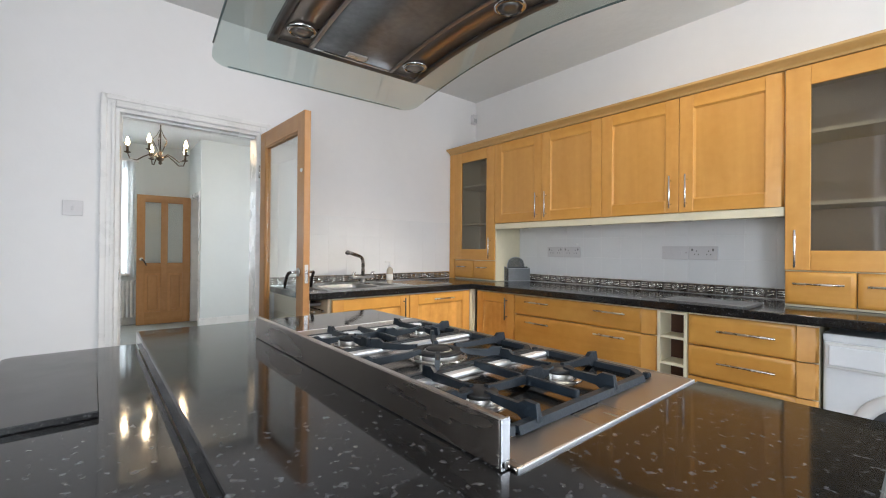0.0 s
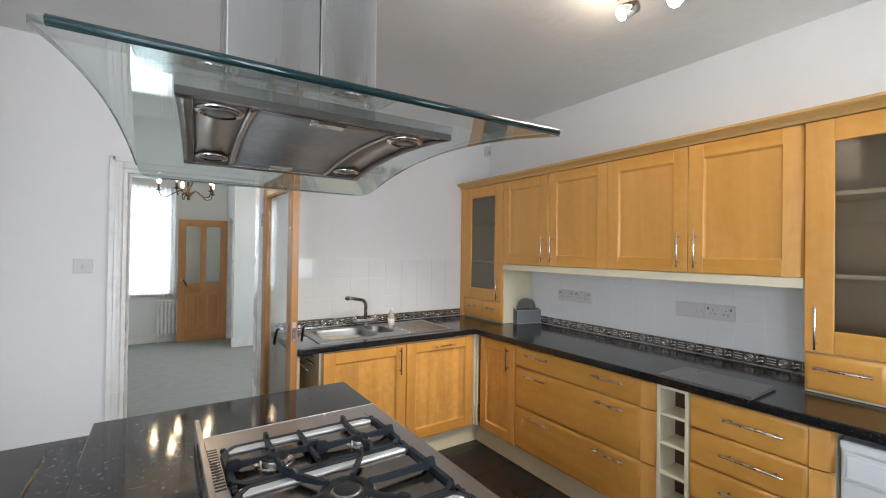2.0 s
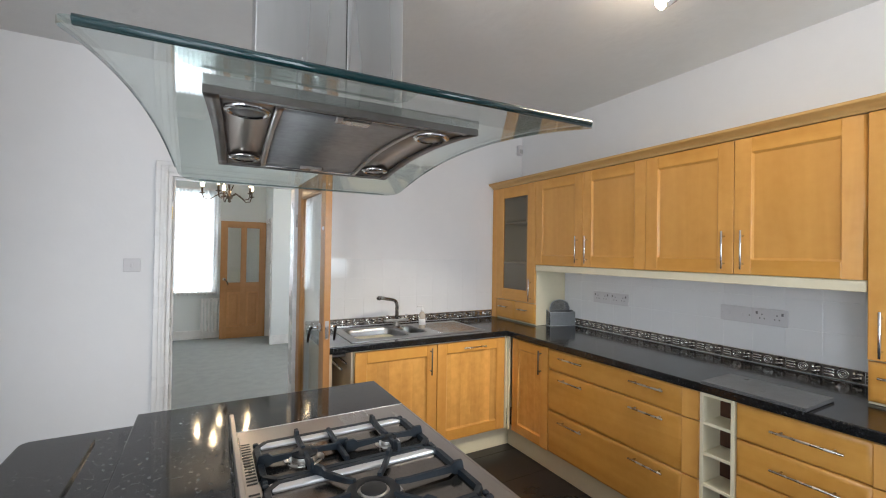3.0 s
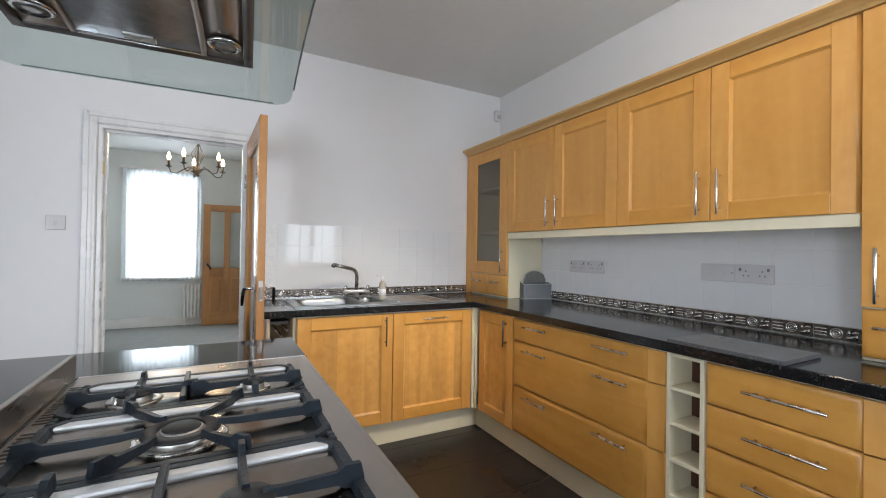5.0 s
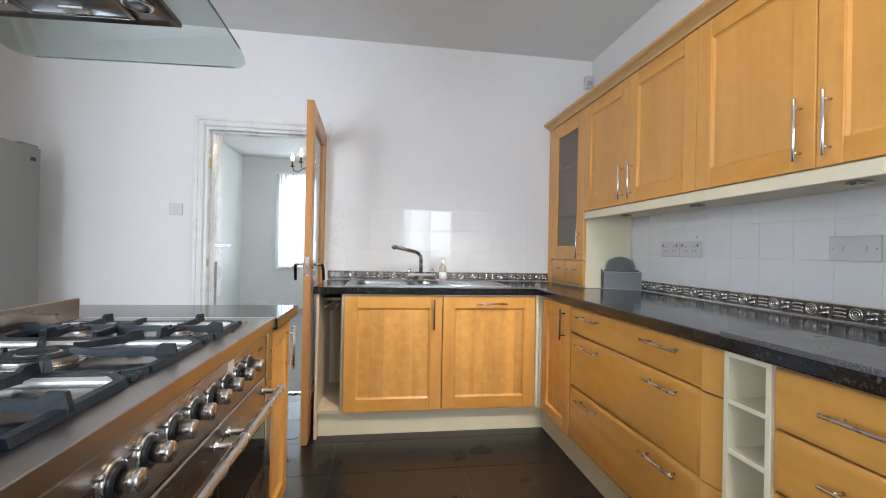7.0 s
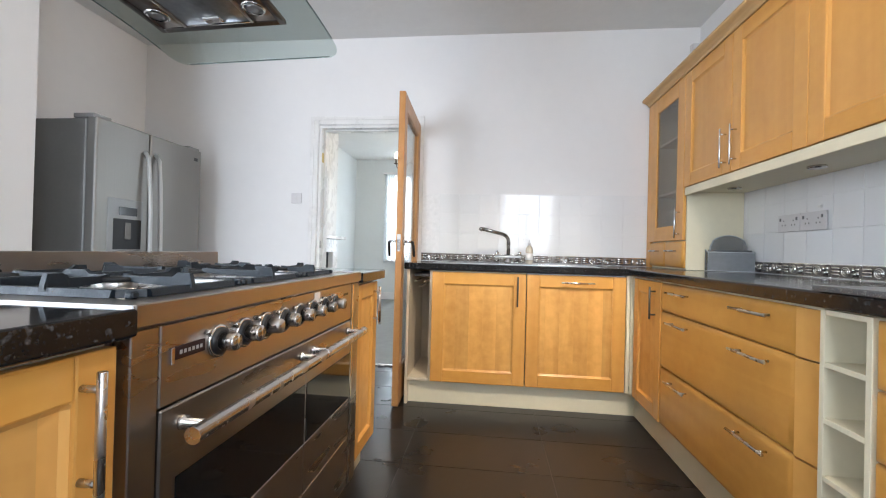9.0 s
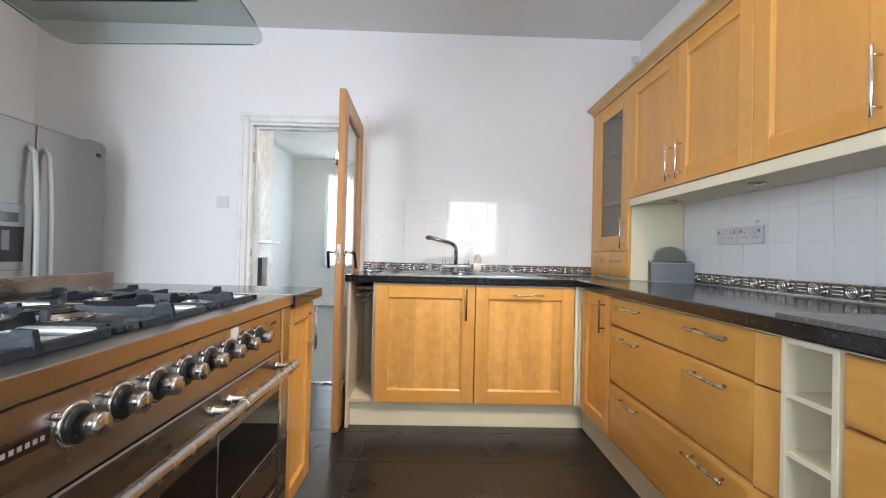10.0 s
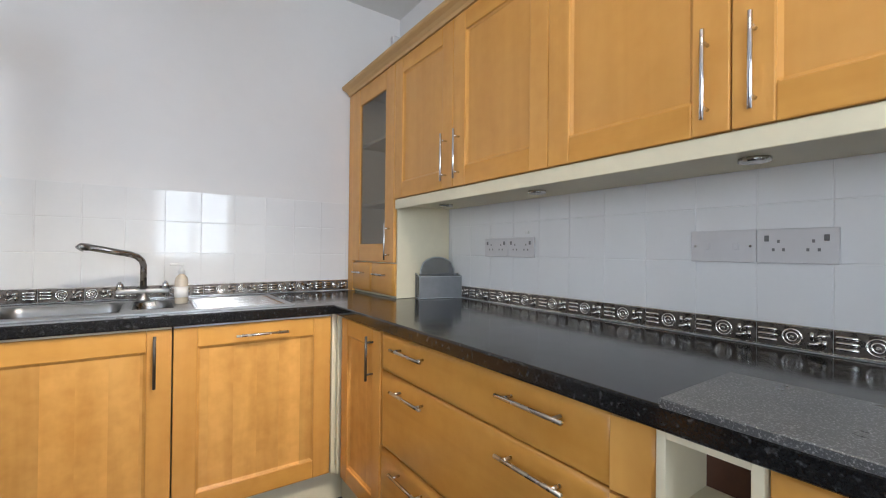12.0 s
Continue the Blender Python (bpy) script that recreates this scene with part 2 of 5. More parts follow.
LEVER = material("dark_bronze_lever", (0.05, 0.045, 0.04), 0.28, 0.9, vary=0.1)
PLATE = material("off_white_plate", (0.65, 0.63, 0.63), 0.4, vary=0.03)
TRAY = material("brown_hob_steel", (0.22, 0.19, 0.16), 0.20, 1.0, vary=0.18, scale=7)
WHITEP = material("white_plastic", (0.72, 0.71, 0.69), 0.35, vary=0.02)
WHITEE = material("white_enamel", (0.80, 0.81, 0.82), 0.2, vary=0.02)
# steel with its base colour lightened to stand for reflected window light
RIDGE = material("lightened_hob_steel", (0.85, 0.85, 0.86), 0.42, 0.75, vary=0.05)
HGREY = material("pale_grey_handle", (0.46, 0.46, 0.45), 0.45, 0.3, vary=0.04)
FRIDGE = material("brushed_fridge_steel", (0.28, 0.27, 0.255), 0.48, 0.85, vary=0.05, scale=3, stretch=(40, 40, 1), rough_vary=0.05)
FRSIDE = material("grey_fridge_side", (0.24, 0.24, 0.24), 0.4, 0.2, vary=0.05)
MIDG = material("mid_grey_plastic", (0.20, 0.195, 0.19), 0.4, vary=0.05)
GREY = material("grey_screen", (0.05, 0.055, 0.06), 0.2, vary=0.1)
GLASS = thin_glass("clear_glass", (0.95, 0.97, 0.965))
HOODG = thin_glass("green_tinted_glass", (0.85, 0.90, 0.885), 1.25)
HEDGE = material("dark_green_glass_edge", (0.007, 0.022, 0.023), 0.10, vary=0.1)
THINEDGE = material("pale_green_glass_edge", (0.10, 0.13, 0.125), 0.25, vary=0.1)
SATIN = material("satin_sink_steel", (0.38, 0.38, 0.38), 0.36, 1.0, vary=0.06, scale=8)
SMOKE = thin_glass("smoky_cabinet_glass", (0.70, 0.68, 0.655), 1.0, 0.04)
CARPET = material("grey_green_carpet", (0.33, 0.345, 0.33), 0.95, vary=0.08, scale=8, bump=0.8, bump_scale=260)
PAPER = material("silver_leaf_wallpaper", (0.70, 0.69, 0.66), 0.5, vary=0.05, scale=4.2, rough_vary=0.2)
nt = PAPER.node_tree
vor, rmp, crd, mpg, nz = (nt.nodes.new("ShaderNode" + s) for s in ("TexVoronoi", "ValToRGB", "TexCoord", "Mapping", "TexNoise"))
vor.feature = "SMOOTH_F1"
vor.inputs["Scale"].default_value = 7.0
mpg.inputs["Scale"].default_value = (1.0, 1.5, 0.8)
nz.inputs["Scale"].default_value = 5.0
addv = nt.nodes.new("ShaderNodeVectorMath")
addv.operation = "MULTIPLY_ADD"
addv.inputs[1].default_value = (0.35, 0.35, 0.35)
nt.links.new(crd.outputs["Object"], nz.inputs["Vector"])
nt.links.new(nz.outputs["Color"], addv.inputs[0])
nt.links.new(crd.outputs["Object"], addv.inputs[2])
nt.links.new(addv.outputs[0], mpg.inputs["Vector"])
nt.links.new(mpg.outputs[0], vor.inputs["Vector"])
rmp.color_ramp.elements[0].position, rmp.color_ramp.elements[0].color = 0.30, (0.60, 0.585, 0.56, 1)
rmp.color_ramp.elements[1].position, rmp.color_ramp.elements[1].color = 0.38, (0.72, 0.71, 0.68, 1)
nt.links.new(vor.outputs["Distance"], rmp.inputs["Fac"])
nt.links.new(rmp.outputs["Color"], nt.nodes["Principled BSDF"].inputs["Base Color"])
SOAP = material("amber_soap", (0.66, 0.58, 0.47), 0.15, vary=0.05, trans=0.3)
MESHM = sheer("grey_wire_mesh", (0.22, 0.225, 0.23), 0.5, 0.15)
VOILE = sheer("white_voile", (0.78, 0.80, 0.81), 0.06, 0.42)
BULB = glow("warm_bulb", (1.0, 0.72, 0.38), 22.0)
SPOTG = glow("warm_spot", (1.0, 0.86, 0.62), 22.0)
OUTSIDE = glow("overcast_outdoors", (0.90, 0.95, 1.0), 1.6)

# ---- mesh helpers ----


def box(bm, x0, x1, y0, y1, z0, z1, bevel=0.0, seg=1):
    vs = [bm.verts.new((x, y, z)) for x in (x0, x1) for y in (y0, y1) for z in (z0, z1)]
    fs = [bm.faces.new([vs[i] for i in q]) for q in ((0, 1, 3, 2), (4, 6, 7, 5), (0, 4, 5, 1), (2, 3, 7, 6), (0, 2, 6, 4), (1, 5, 7, 3))]
    if bevel:
        edges = {e for f in fs for e in f.edges}
        bmesh.ops.bevel(bm, geom=list(edges), offset=bevel, segments=seg, profile=0.5, affect="EDGES")
    return bm


def tube(bm, pts, r, seg=10, caps=True, radii=None):
    """A round bar swept along points."""
    pts = [Vector(p) for p in pts]
    rings = []
    side = None
    for i, p in enumerate(pts):
        d = (pts[min(i + 1, len(pts) - 1)] - pts[max(i - 1, 0)]).normalized()
        if side is None:
            side = d.orthogonal().normalized()
        side = (side - d * side.dot(d)).normalized()
        up = d.cross(side)
        rr = radii[i] if radii else r
        rings.append([bm.verts.new(p + (side * math.cos(a) + up * math.sin(a)) * rr) for a in (2 * math.pi * k / seg for k in range(seg))])
    for a, b in zip(rings, rings[1:]):
        for k in range(seg):
            f = bm.faces.new((a[k], a[(k + 1) % seg], b[(k + 1) % seg], b[k]))
            f.smooth = True
    if caps:
        bm.faces.new(rings[0][::-1])
        bm.faces.new(rings[-1])
    return bm


def lathe(bm, profile, c=(0, 0, 0), seg=24, axis=2):
    """Turns (radius, height) pairs round an axis through c."""
    rings = []
    for r, h in profile:
        ring = []
        for k in range(seg):
            a = 2 * math.pi * k / seg
            u, v = r * math.cos(a), r * math.sin(a)
            p = {2: (u, v, h), 0: (h, u, v), 1: (v, h, u)}[axis]
            ring.append(bm.verts.new((c[0] + p[0], c[1] + p[1], c[2] + p[2])))
        rings.append(ring)
    for a, b in zip(rings, rings[1:]):
        for k in range(seg):
            f = bm.faces.new((a[k], a[(k + 1) % seg], b[(k + 1) % seg], b[k]))
            f.smooth = True
    for ring, flip in ((rings[0], True), (rings[-1], False)):
        if len({tuple(v.co) for v in ring}) > 2:
            bm.faces.new(ring[::-1] if flip else ring)
    return bm


def ring_bar(bm, c, radius, r, axis=2, seg=20, cross=6):
    """A closed torus."""
    rows = []
    for k in range(seg):
        a = 2 * math.pi * k / seg
        row = []
        for j in range(cross):
            b = 2 * math.pi * j / cross
            q, h = radius + r * math.cos(b), r * math.sin(b)
            u, v = q * math.cos(a), q * math.sin(a)
            p = {2: (u, v, h), 0: (h, u, v), 1: (v, h, u)}[axis]
            row.append(bm.verts.new((c[0] + p[0], c[1] + p[1], c[2] + p[2])))
        rows.append(row)
    for k in range(seg):
        a, b = rows[k], rows[(k + 1) % seg]
        for j in range(cross):
            f = bm.faces.new((a[j], b[j], b[(j + 1) % cross], a[(j + 1) % cross]))
            f.smooth = True
    return bm


def cells(bm, us, vs, keep, place, w0, w1):
    """A slab from w0 to w1 over the kept cells of a grid, closed all round; place maps (u, v, w) to a point."""
    made = {}

    def vert(i, j, w):
        if (i, j, w) not in made:
            made[i, j, w] = bm.verts.new(place(us[i], vs[j], w))
        return made[i, j, w]

    n, m = len(us) - 1, len(vs) - 1
    on = {(i, j) for i in range(n) for j in range(m) if keep((us[i] + us[i + 1]) / 2, (vs[j] + vs[j + 1]) / 2)}
    for i, j in on:
        q = ((i, j), (i + 1, j), (i + 1, j + 1), (i, j + 1))
        bm.faces.new([vert(*p, w1) for p in q])
        bm.faces.new([vert(*p, w0) for p in q[::-1]])
        for (a, b), (di, dj) in zip(((q[0], q[1]), (q[1], q[2]), (q[2], q[3]), (q[3], q[0])), ((0, -1), (1, 0), (0, 1), (-1, 0))):
            if (i + di, j + dj) not in on:
                bm.faces.new((vert(*a, w0), vert(*b, w0), vert(*b, w1), vert(*a, w1)))
    bmesh.ops.recalc_face_normals(bm, faces=bm.faces)
    return bm


def mesh_of(name, bm, mat, bevel=0.0):
    bmesh.ops.recalc_face_normals(bm, faces=bm.faces)
    me = bpy.data.meshes.new(name)
    bm.to_mesh(me)
    bm.free()
    me.materials.append(mat)
    return me


def part(name, bm, mat, parent, label=""):
    ob = new(name, mesh_of(name, bm, mat))
    ob.parent = parent
    return tagged(ob, label)


def thing(name, m, label, category, group=""):
    ob = new(name)
    ob.matrix_world = m
    return tagged(ob, label, category, group)


def structure(name, bm, mat, label, category):
    return tagged(new(name, mesh_of(name, bm, mat)), label, category, "", "structure")


def B():
    return bmesh.new()


def share(name, me, parent, m):
    ob = new(name, me)
    ob.parent = parent
    ob.matrix_basis = m
    return ob


# ---- shell of the two rooms ----
KX0, KX1, KY0, KY1, KZ = -1.62, 2.975, -1.30, 3.065, 2.75
YB = 3.22            # living room side of the dividing wall
LX0, LX1, LY1, LZ = -1.32, 2.70, 7.97, 2.82
PX, PY = 1.125, 6.99    # projecting corner of the hall partition in the living room
DX0, DX1, DZ = -0.012, 0.805, 2.025   # doorway
WX0, WX1, WZ0, WZ1 = -0.62, 0.30, 0.80, 2.45   # living room window
KWX0, KWX1, KWZ0, KWZ1 = 1.62, 2.56, 1.02, 2.20  # kitchen window
SWY0, SWY1, SWZ0, SWZ1 = -1.12, 0.12, 0.75, 2.15  # added side window, west wall, unseen
PWX0, PWX1, PWZ0, PWZ1 = -1.48, -0.42, 0.10, 2.15  # glazed back door, south wall
LWY0, LWY1, LWZ0, LWZ1 = 4.20, 6.00, 0.80, 2.40  # added opening for the living room fill lamp, east wall, unseen
HY0, HY1 = 7.055, 7.765  # hall doorway, in the side of the partition

wall_n = structure("wall_north", cells(B(), [KX0 - 0.15, DX0, DX1, KX1 + 0.15], [-0.02, DZ, 2.95], lambda u, v: not (DX0 < u < DX1 and v < DZ),
                   lambda u, v, w: (u, w, v), KY1, YB), PAINT, "white painted kitchen wall with a doorway and tiled splashback", "wall")
wall_e = structure("wall_east", box(B(), KX1, KX1 + 0.15, KY0 - 0.15, KY1, -0.02, 2.95), PAINT, "white painted wall behind the long run of units", "wall")
structure("wall_west", cells(B(), [KY0 - 0.15, SWY0, SWY1, KY1], [-0.02, SWZ0, SWZ1, 2.95], lambda u, v: not (SWY0 < u < SWY1 and SWZ0 < v < SWZ1),
          lambda u, v, w: (w, u, v), KX0 - 0.15, KX0), PAINT, "white painted wall behind the fridge", "wall")
structure("wall_south", cells(B(), [KX0, PWX0, PWX1, KWX0, KWX1, KX1], [-0.02, PWZ0, KWZ0, PWZ1, KWZ1, 2.95],
          lambda u, v: not (KWX0 < u < KWX1 and KWZ0 < v < KWZ1) and not (PWX0 < u < PWX1 and PWZ0 < v < PWZ1),
          lambda u, v, w: (u, w, v), KY0 - 0.15, KY0), PAINT, "white painted wall with a wide window", "wall")
structure("wall_breast", box(B(), KX0, -0.98, 0.35, 1.665, 0, KZ), PAINT, "white painted projecting wall beside the fridge", "wall")
structure("ceiling_kitchen", box(B(), KX0, KX1, KY0, KY1, KZ, KZ + 0.1), CEIL, "uneven white painted plaster ceiling", "ceiling")

structure("wall_living_west", box(B(), LX0 - 0.15, LX0, YB, LY1, -0.02, 2.95), PALE, "pale painted living room wall", "wall")
structure("wall_living_east", cells(B(), [YB, LWY0, LWY1, LY1], [-0.02, LWZ0, LWZ1, 2.95], lambda u, v: not (LWY0 < u < LWY1 and LWZ0 < v < LWZ1),
          lambda u, v, w: (w, u, v), LX1, LX1 + 0.15), PALE, "pale painted living room wall with an added opening for fill light", "wall")
structure("wall_living_north", cells(B(), [LX0 - 0.15, WX0, WX1, LX1 + 0.15], [-0.02, WZ0, WZ1, 2.95],
          lambda u, v: not (WX0 < u < WX1 and WZ0 < v < WZ1),
          lambda u, v, w: (u, w, v), LY1, LY1 + 0.2), PALE, "pale painted living room wall with a window", "wall")
structure("wall_partition", box(B(), PX, LX1, PY, PY + 0.06, 0, LZ), PALE, "pale painted partition closing off the hall", "wall")
structure("wall_partition_side", cells(B(), [PY + 0.06, HY0, HY1, LY1], [0.0, 2.0, LZ], lambda u, v: not (HY0 < u < HY1 and v < 2.0),
          lambda u, v, w: (w, u, v), PX, PX + 0.10), PALE, "pale painted partition side with the hall doorway", "wall")
structure("ceiling_living", box(B(), LX0 - 0.1, LX1 + 0.1, YB, LY1, LZ, LZ + 0.1), CEIL, "plain white living room ceiling", "ceiling")
structure("floor_living", box(B(), LX0, LX1, 3.245, LY1 + 0.2, -0.03, 0.004), CARPET, "pale grey-green fitted carpet", "carpet")
structure("chimney_breast", box(B(), LX0, -0.90, 4.25, 5.82, 0, LZ), PAPER, "chimney breast papered in a silver leaf pattern", "wall")
# ground outdoors
structure("ground", box(B(), -400, 400, -400, 400, -0.30, -0.20), material("garden_ground", (0.10, 0.11, 0.08), 0.9, vary=0.3, scale=0.5),
          "rough ground round the house", "ground")

# skirting of the living room
structure("baseboard_partition", box(B(), PX - 0.018, LX1 - 0.02, PY - 0.018, PY, 0.004, 0.15, 0.004), GLOSSW, "white gloss skirting board", "baseboard")
structure("baseboard_living_north", box(B(), LX0, PX, LY1 - 0.018, LY1, 0.004, 0.15, 0.004), GLOSSW, "white gloss skirting board", "baseboard")
structure("baseboard_living_east", box(B(), LX1 - 0.018, LX1, YB + 0.02, PY - 0.02, 0.004, 0.15, 0.004), GLOSSW, "white gloss skirting board", "baseboard")


def architrave(name, x0, x1, top, y, out, label, width=0.085):
    """Moulded frame round a doorway; out is -1 towards the kitchen, 1 away."""
    root = tagged(thing(name, pose(0, 0, 0), label, "door frame"), kind="structure")
    for nm, (a, b, c, d) in (("jamb_moulding", (x0 - width, x0, 0, top + width)), ("jamb_moulding", (x1, x1 + width, 0, top + width)),
                             ("head_moulding", (x0 + 0.0005, x1 - 0.0005, top, top + width))):
        bm = B()
        ya, yb = sorted((y, y + out * 0.014))
        box(bm, a, b, ya, yb, c, d, 0.003)
        if nm == "jamb_moulding":
            o = (a, a + 0.03) if a < x0 else (b - 0.03, b)
            i = (b - 0.022, b - 0.004) if a < x0 else (a + 0.004, a + 0.022)
            for u, th in ((o, 0.022), (i, 0.018)):
                ya, yb = sorted((y + out * 0.0135, y + out * th))
                box(bm, u[0], u[1], ya, yb, c, d - (0.0 if u == o else width - 0.022), 0.004, 2)
        else:
            for (u, v), th in (((d - 0.03, d), 0.022), ((c + 0.004, c + 0.022), 0.018)):
                ya, yb = sorted((y + out * 0.0135, y + out * th))
                box(bm, a - (0.055 if v == d else 0.0), b + (0.055 if v == d else 0.0), ya, yb, u, v, 0.004, 2)
        part(nm, bm, GLOSSW, root)
    return root


architrave("trim_kitchen_doorway", DX0, DX1, DZ, KY1, -1, "white gloss moulded architrave round the kitchen doorway", 0.07)
# lining of the doorway, with stops
lin = tagged(thing("door_lining", pose(0, 0, 0), "white painted door lining with stop beads", "door frame"), kind="structure")
part("jamb", box(B(), DX0, DX0 + 0.022, KY1 - 0.002, YB, 0, DZ - 0.022, 0.002), GLOSSW, lin)
part("jamb", box(B(), DX1 - 0.022, DX1, KY1 - 0.002, YB, 0, DZ - 0.022, 0.002), GLOSSW, lin)
part("head", box(B(), DX0, DX1, KY1 - 0.002, YB, DZ - 0.022, DZ, 0.002), GLOSSW, lin)
part("stop", box(B(), DX0 + 0.022, DX0 + 0.036, KY1 + 0.045, KY1 + 0.085, 0, DZ - 0.036, 0.002), GLOSSW, lin)
part("stop", box(B(), DX0 + 0.022, DX1 - 0.022, KY1 + 0.045, KY1 + 0.085, DZ - 0.036, DZ - 0.022, 0.002), GLOSSW, lin)
part("hinge_plate", box(B(), DX0 + 0.020, DX0 + 0.0245, KY1 + 0.005, KY1 + 0.04, 1.72, 1.80), material("brass_plate", (0.65, 0.48, 0.2), 0.3, 1.0), lin, "brass hinge plate")
part("strike_plate", box(B(), DX0 + 0.020, DX0 + 0.0245, KY1 + 0.008, KY1 + 0.036, 1.0, 1.06), NICKEL, lin, "steel strike plate")
structure("threshold_strip", box(B(), DX0, DX1, 3.215, 3.255, 0.0, 0.012, 0.004), NICKEL, "metal carpet strip in the doorway", "threshold")

# ---- kitchen units ----
# units are built facing -y with their door fronts at y = 0, x from 0 to their width, and z from the floor


def bar_handle(parent, x, z, length, upright, mat=NICKEL, y=0.0, r=0.0052, stand=0.030):
    """A straight bar handle on two posts, centred at x, z."""
    bm = B()
    d = Vector((0, 0, 1)) if upright else Vector((1, 0, 0))
    c = Vector((x, y - stand, z))
    a, b = c - d * length / 2, c + d * length / 2
    tube(bm, [a, a + d * 0.001, b - d * 0.001, b], r, 10, radii=[r * 0.8, r, r, r * 0.8])
    for q in (-0.36, 0.36):
        p = c + d * length * q
        tube(bm, [p, (p.x, y - 0.001, p.z)], r * 0.8, 8)
    return part("handle", bm, mat, parent, "brushed nickel bar handle")


def rolled(x0, x1, z0, z1, slant=0.013):
    """An upright end piece that slants back to a small round at its outer edge."""
    bm = B()
    prof = [(x0, 0.022), (x0, 0.001), (x0 + 0.001, 0.0)] + [(x1 - 0.012 + 0.012 * math.sin(a), slant + (0.024 - slant) * (1 - math.cos(a))) for a in (radians(18 * k) for k in range(6))]
    rows = [[bm.verts.new((x, y, z)) for x, y in prof] for z in (z0, z1)]
    n = len(prof)
    for k in range(n):
        bm.faces.new((rows[0][k], rows[0][(k + 1) % n], rows[1][(k + 1) % n], rows[1][k])).smooth = 3 <= k < n - 1
    bm.faces.new(rows[0][::-1])
    bm.faces.new(rows[1])
    return bm


def shaker(parent, x0, x1, z0, z1, seed, name="door", stile=0.078, glazed=False, panel=MAPLE_P, round_end=False):
    """A framed door: stiles, rails and a sunk panel of glued staves, with softened edges."""
    g, t = 0.0015, 0.020
    x0, x1, z0, z1 = x0 + g, x1 - g, z0 + g, z1 - g
    ix0, ix1, iz0, iz1 = x0 + stile, x1 - stile, z0 + stile, z1 - stile
    if glazed:
        door = part(name, box(B(), ix0 - 0.004, ix1 + 0.004, 0.008, 0.012, iz0 - 0.004, iz1 + 0.004), SMOKE, parent, "smoky glass pane in a maple frame")
        door.visible_shadow = False
    else:
        bm = cells(B(), [ix0 - 0.004, ix0 + 0.009, ix1 - 0.009, ix1 + 0.004], [iz0 - 0.004, iz0 + 0.009, iz1 - 0.009, iz1 + 0.004], lambda u, v: True, lambda u, v, w: (u, w, v), 0.013, 0.019)
        for v in bm.verts:
            if v.co.y < 0.014 and (v.co.x < ix0 or v.co.x > ix1 or v.co.z < iz0 or v.co.z > iz1):
                v.co.y = 0.004
        door = part(name, bm, panel, parent)
    for a, b in ((x0, x0 + stile), (x1 - stile, x1)):
        part("stile", rolled(a, b, z0, z1, 0.010) if round_end and b == x1 else box(B(), a, b, 0, t, z0, z1, 0.0035, 2), MAPLE, door)
    for a, b in ((z0, z0 + stile), (z1 - stile, z1)):
        part("rail", box(B(), x0 + stile - 0.0005, x1 - stile + 0.0005, 0.0005, t, a, b, 0.004, 2), MAPLE_H, door)
    return door


def pillow(x0, x1, z0, z1, roll=0.028):
    """A thick board whose front rolls off softly towards all four edges."""
    bm = B()
    rings = []
    for off, y in ((0, 0.022), (0, 0.0125), (0.08, 0.0085), (0.25, 0.0050), (0.5, 0.0022), (0.78, 0.0006), (1.0, 0.0), (1.15, 0.0)):
        o = off * roll
        rings.append([bm.verts.new((x, y, z)) for x, z in ((x0 + o, z0 + o), (x1 - o, z0 + o), (x1 - o, z1 - o), (x0 + o, z1 - o))])
    for n, (a, b) in enumerate(zip(rings, rings[1:])):
        for k in range(4):
            bm.faces.new((a[k], a[(k + 1) % 4], b[(k + 1) % 4], b[k])).smooth = n > 0
    bm.faces.new(rings[0][::-1])
    bm.faces.new(rings[-1]).smooth = True
    return bm


def drawer_front(parent, x0, x1, z0, z1, handles, hlen, hz=None, end=0.0):
    """A slab drawer front with pillowed edges."""
    g = 0.0015
    xe = x1 - end if end else x1
    bm = pillow(x0 + g, xe - (0.0002 if end else g), z0 + g, z1 - g, min(0.020, (z1 - z0) * 0.14))
    d = part("drawer_front", bm, MAPLE_H, parent)
    if end:
        part("end_piece", rolled(xe, x1 - g, z0 + g + 0.001, z1 - g - 0.001), MAPLE, d)
    for x in handles:
        bar_handle(d, x, hz if hz is not None else z1 - 0.042, hlen, False)
    return d


def carcase(parent, w, z0, z1, depth, mat=CREAM, back=True):
    bm = B()
    t = 0.018
    box(bm, 0.0005, t, 0.023, depth, z0, z1)
    box(bm, w - t, w - 0.0005, 0.023, depth, z0, z1)
    box(bm, t, w - t, 0.023, depth, z0, z0 + t)
    box(bm, t, w - t, 0.023, depth, z1 - t, z1)
    if back:
        box(bm, t, w - t, depth - 0.008, depth, z0 + t, z1 - t)
    return part("body", bm, mat, parent)


TOPZ, TT = 0.92, 0.042          # wall runs: worktop surface and thickness
SY, EX = 2.40, 2.30             # door fronts of the sink run and of the long run
GRP_B, GRP_W = "fitted base units", "fitted wall cupboards"
south = lambda x: pose(x, SY, 0)
west = lambda y: pose(EX, y, 0, 0, 0, -90)

# open end bay with towel rails
u = thing("towel_rail_unit", south(0.895), "narrow open end bay in pale board with pull-out towel rails", "cabinet", GRP_B)
part("side_panel", box(B(), 0, 0.018, 0.0, 0.60, 0.0, 0.876, 0.001), CARC, u)
part("side_panel", box(B(), 0.148, 0.165, 0.03, 0.60, 0.15, 0.876, 0.001), CARC, u)
part("shelf", box(B(), 0.018, 0.148, 0.012, 0.60, 0.15, 0.17, 0.001), CARC, u)
part("back_board", box(B(), 0.018, 0.148, 0.55, 0.57, 0.17, 0.876), CARC, u)
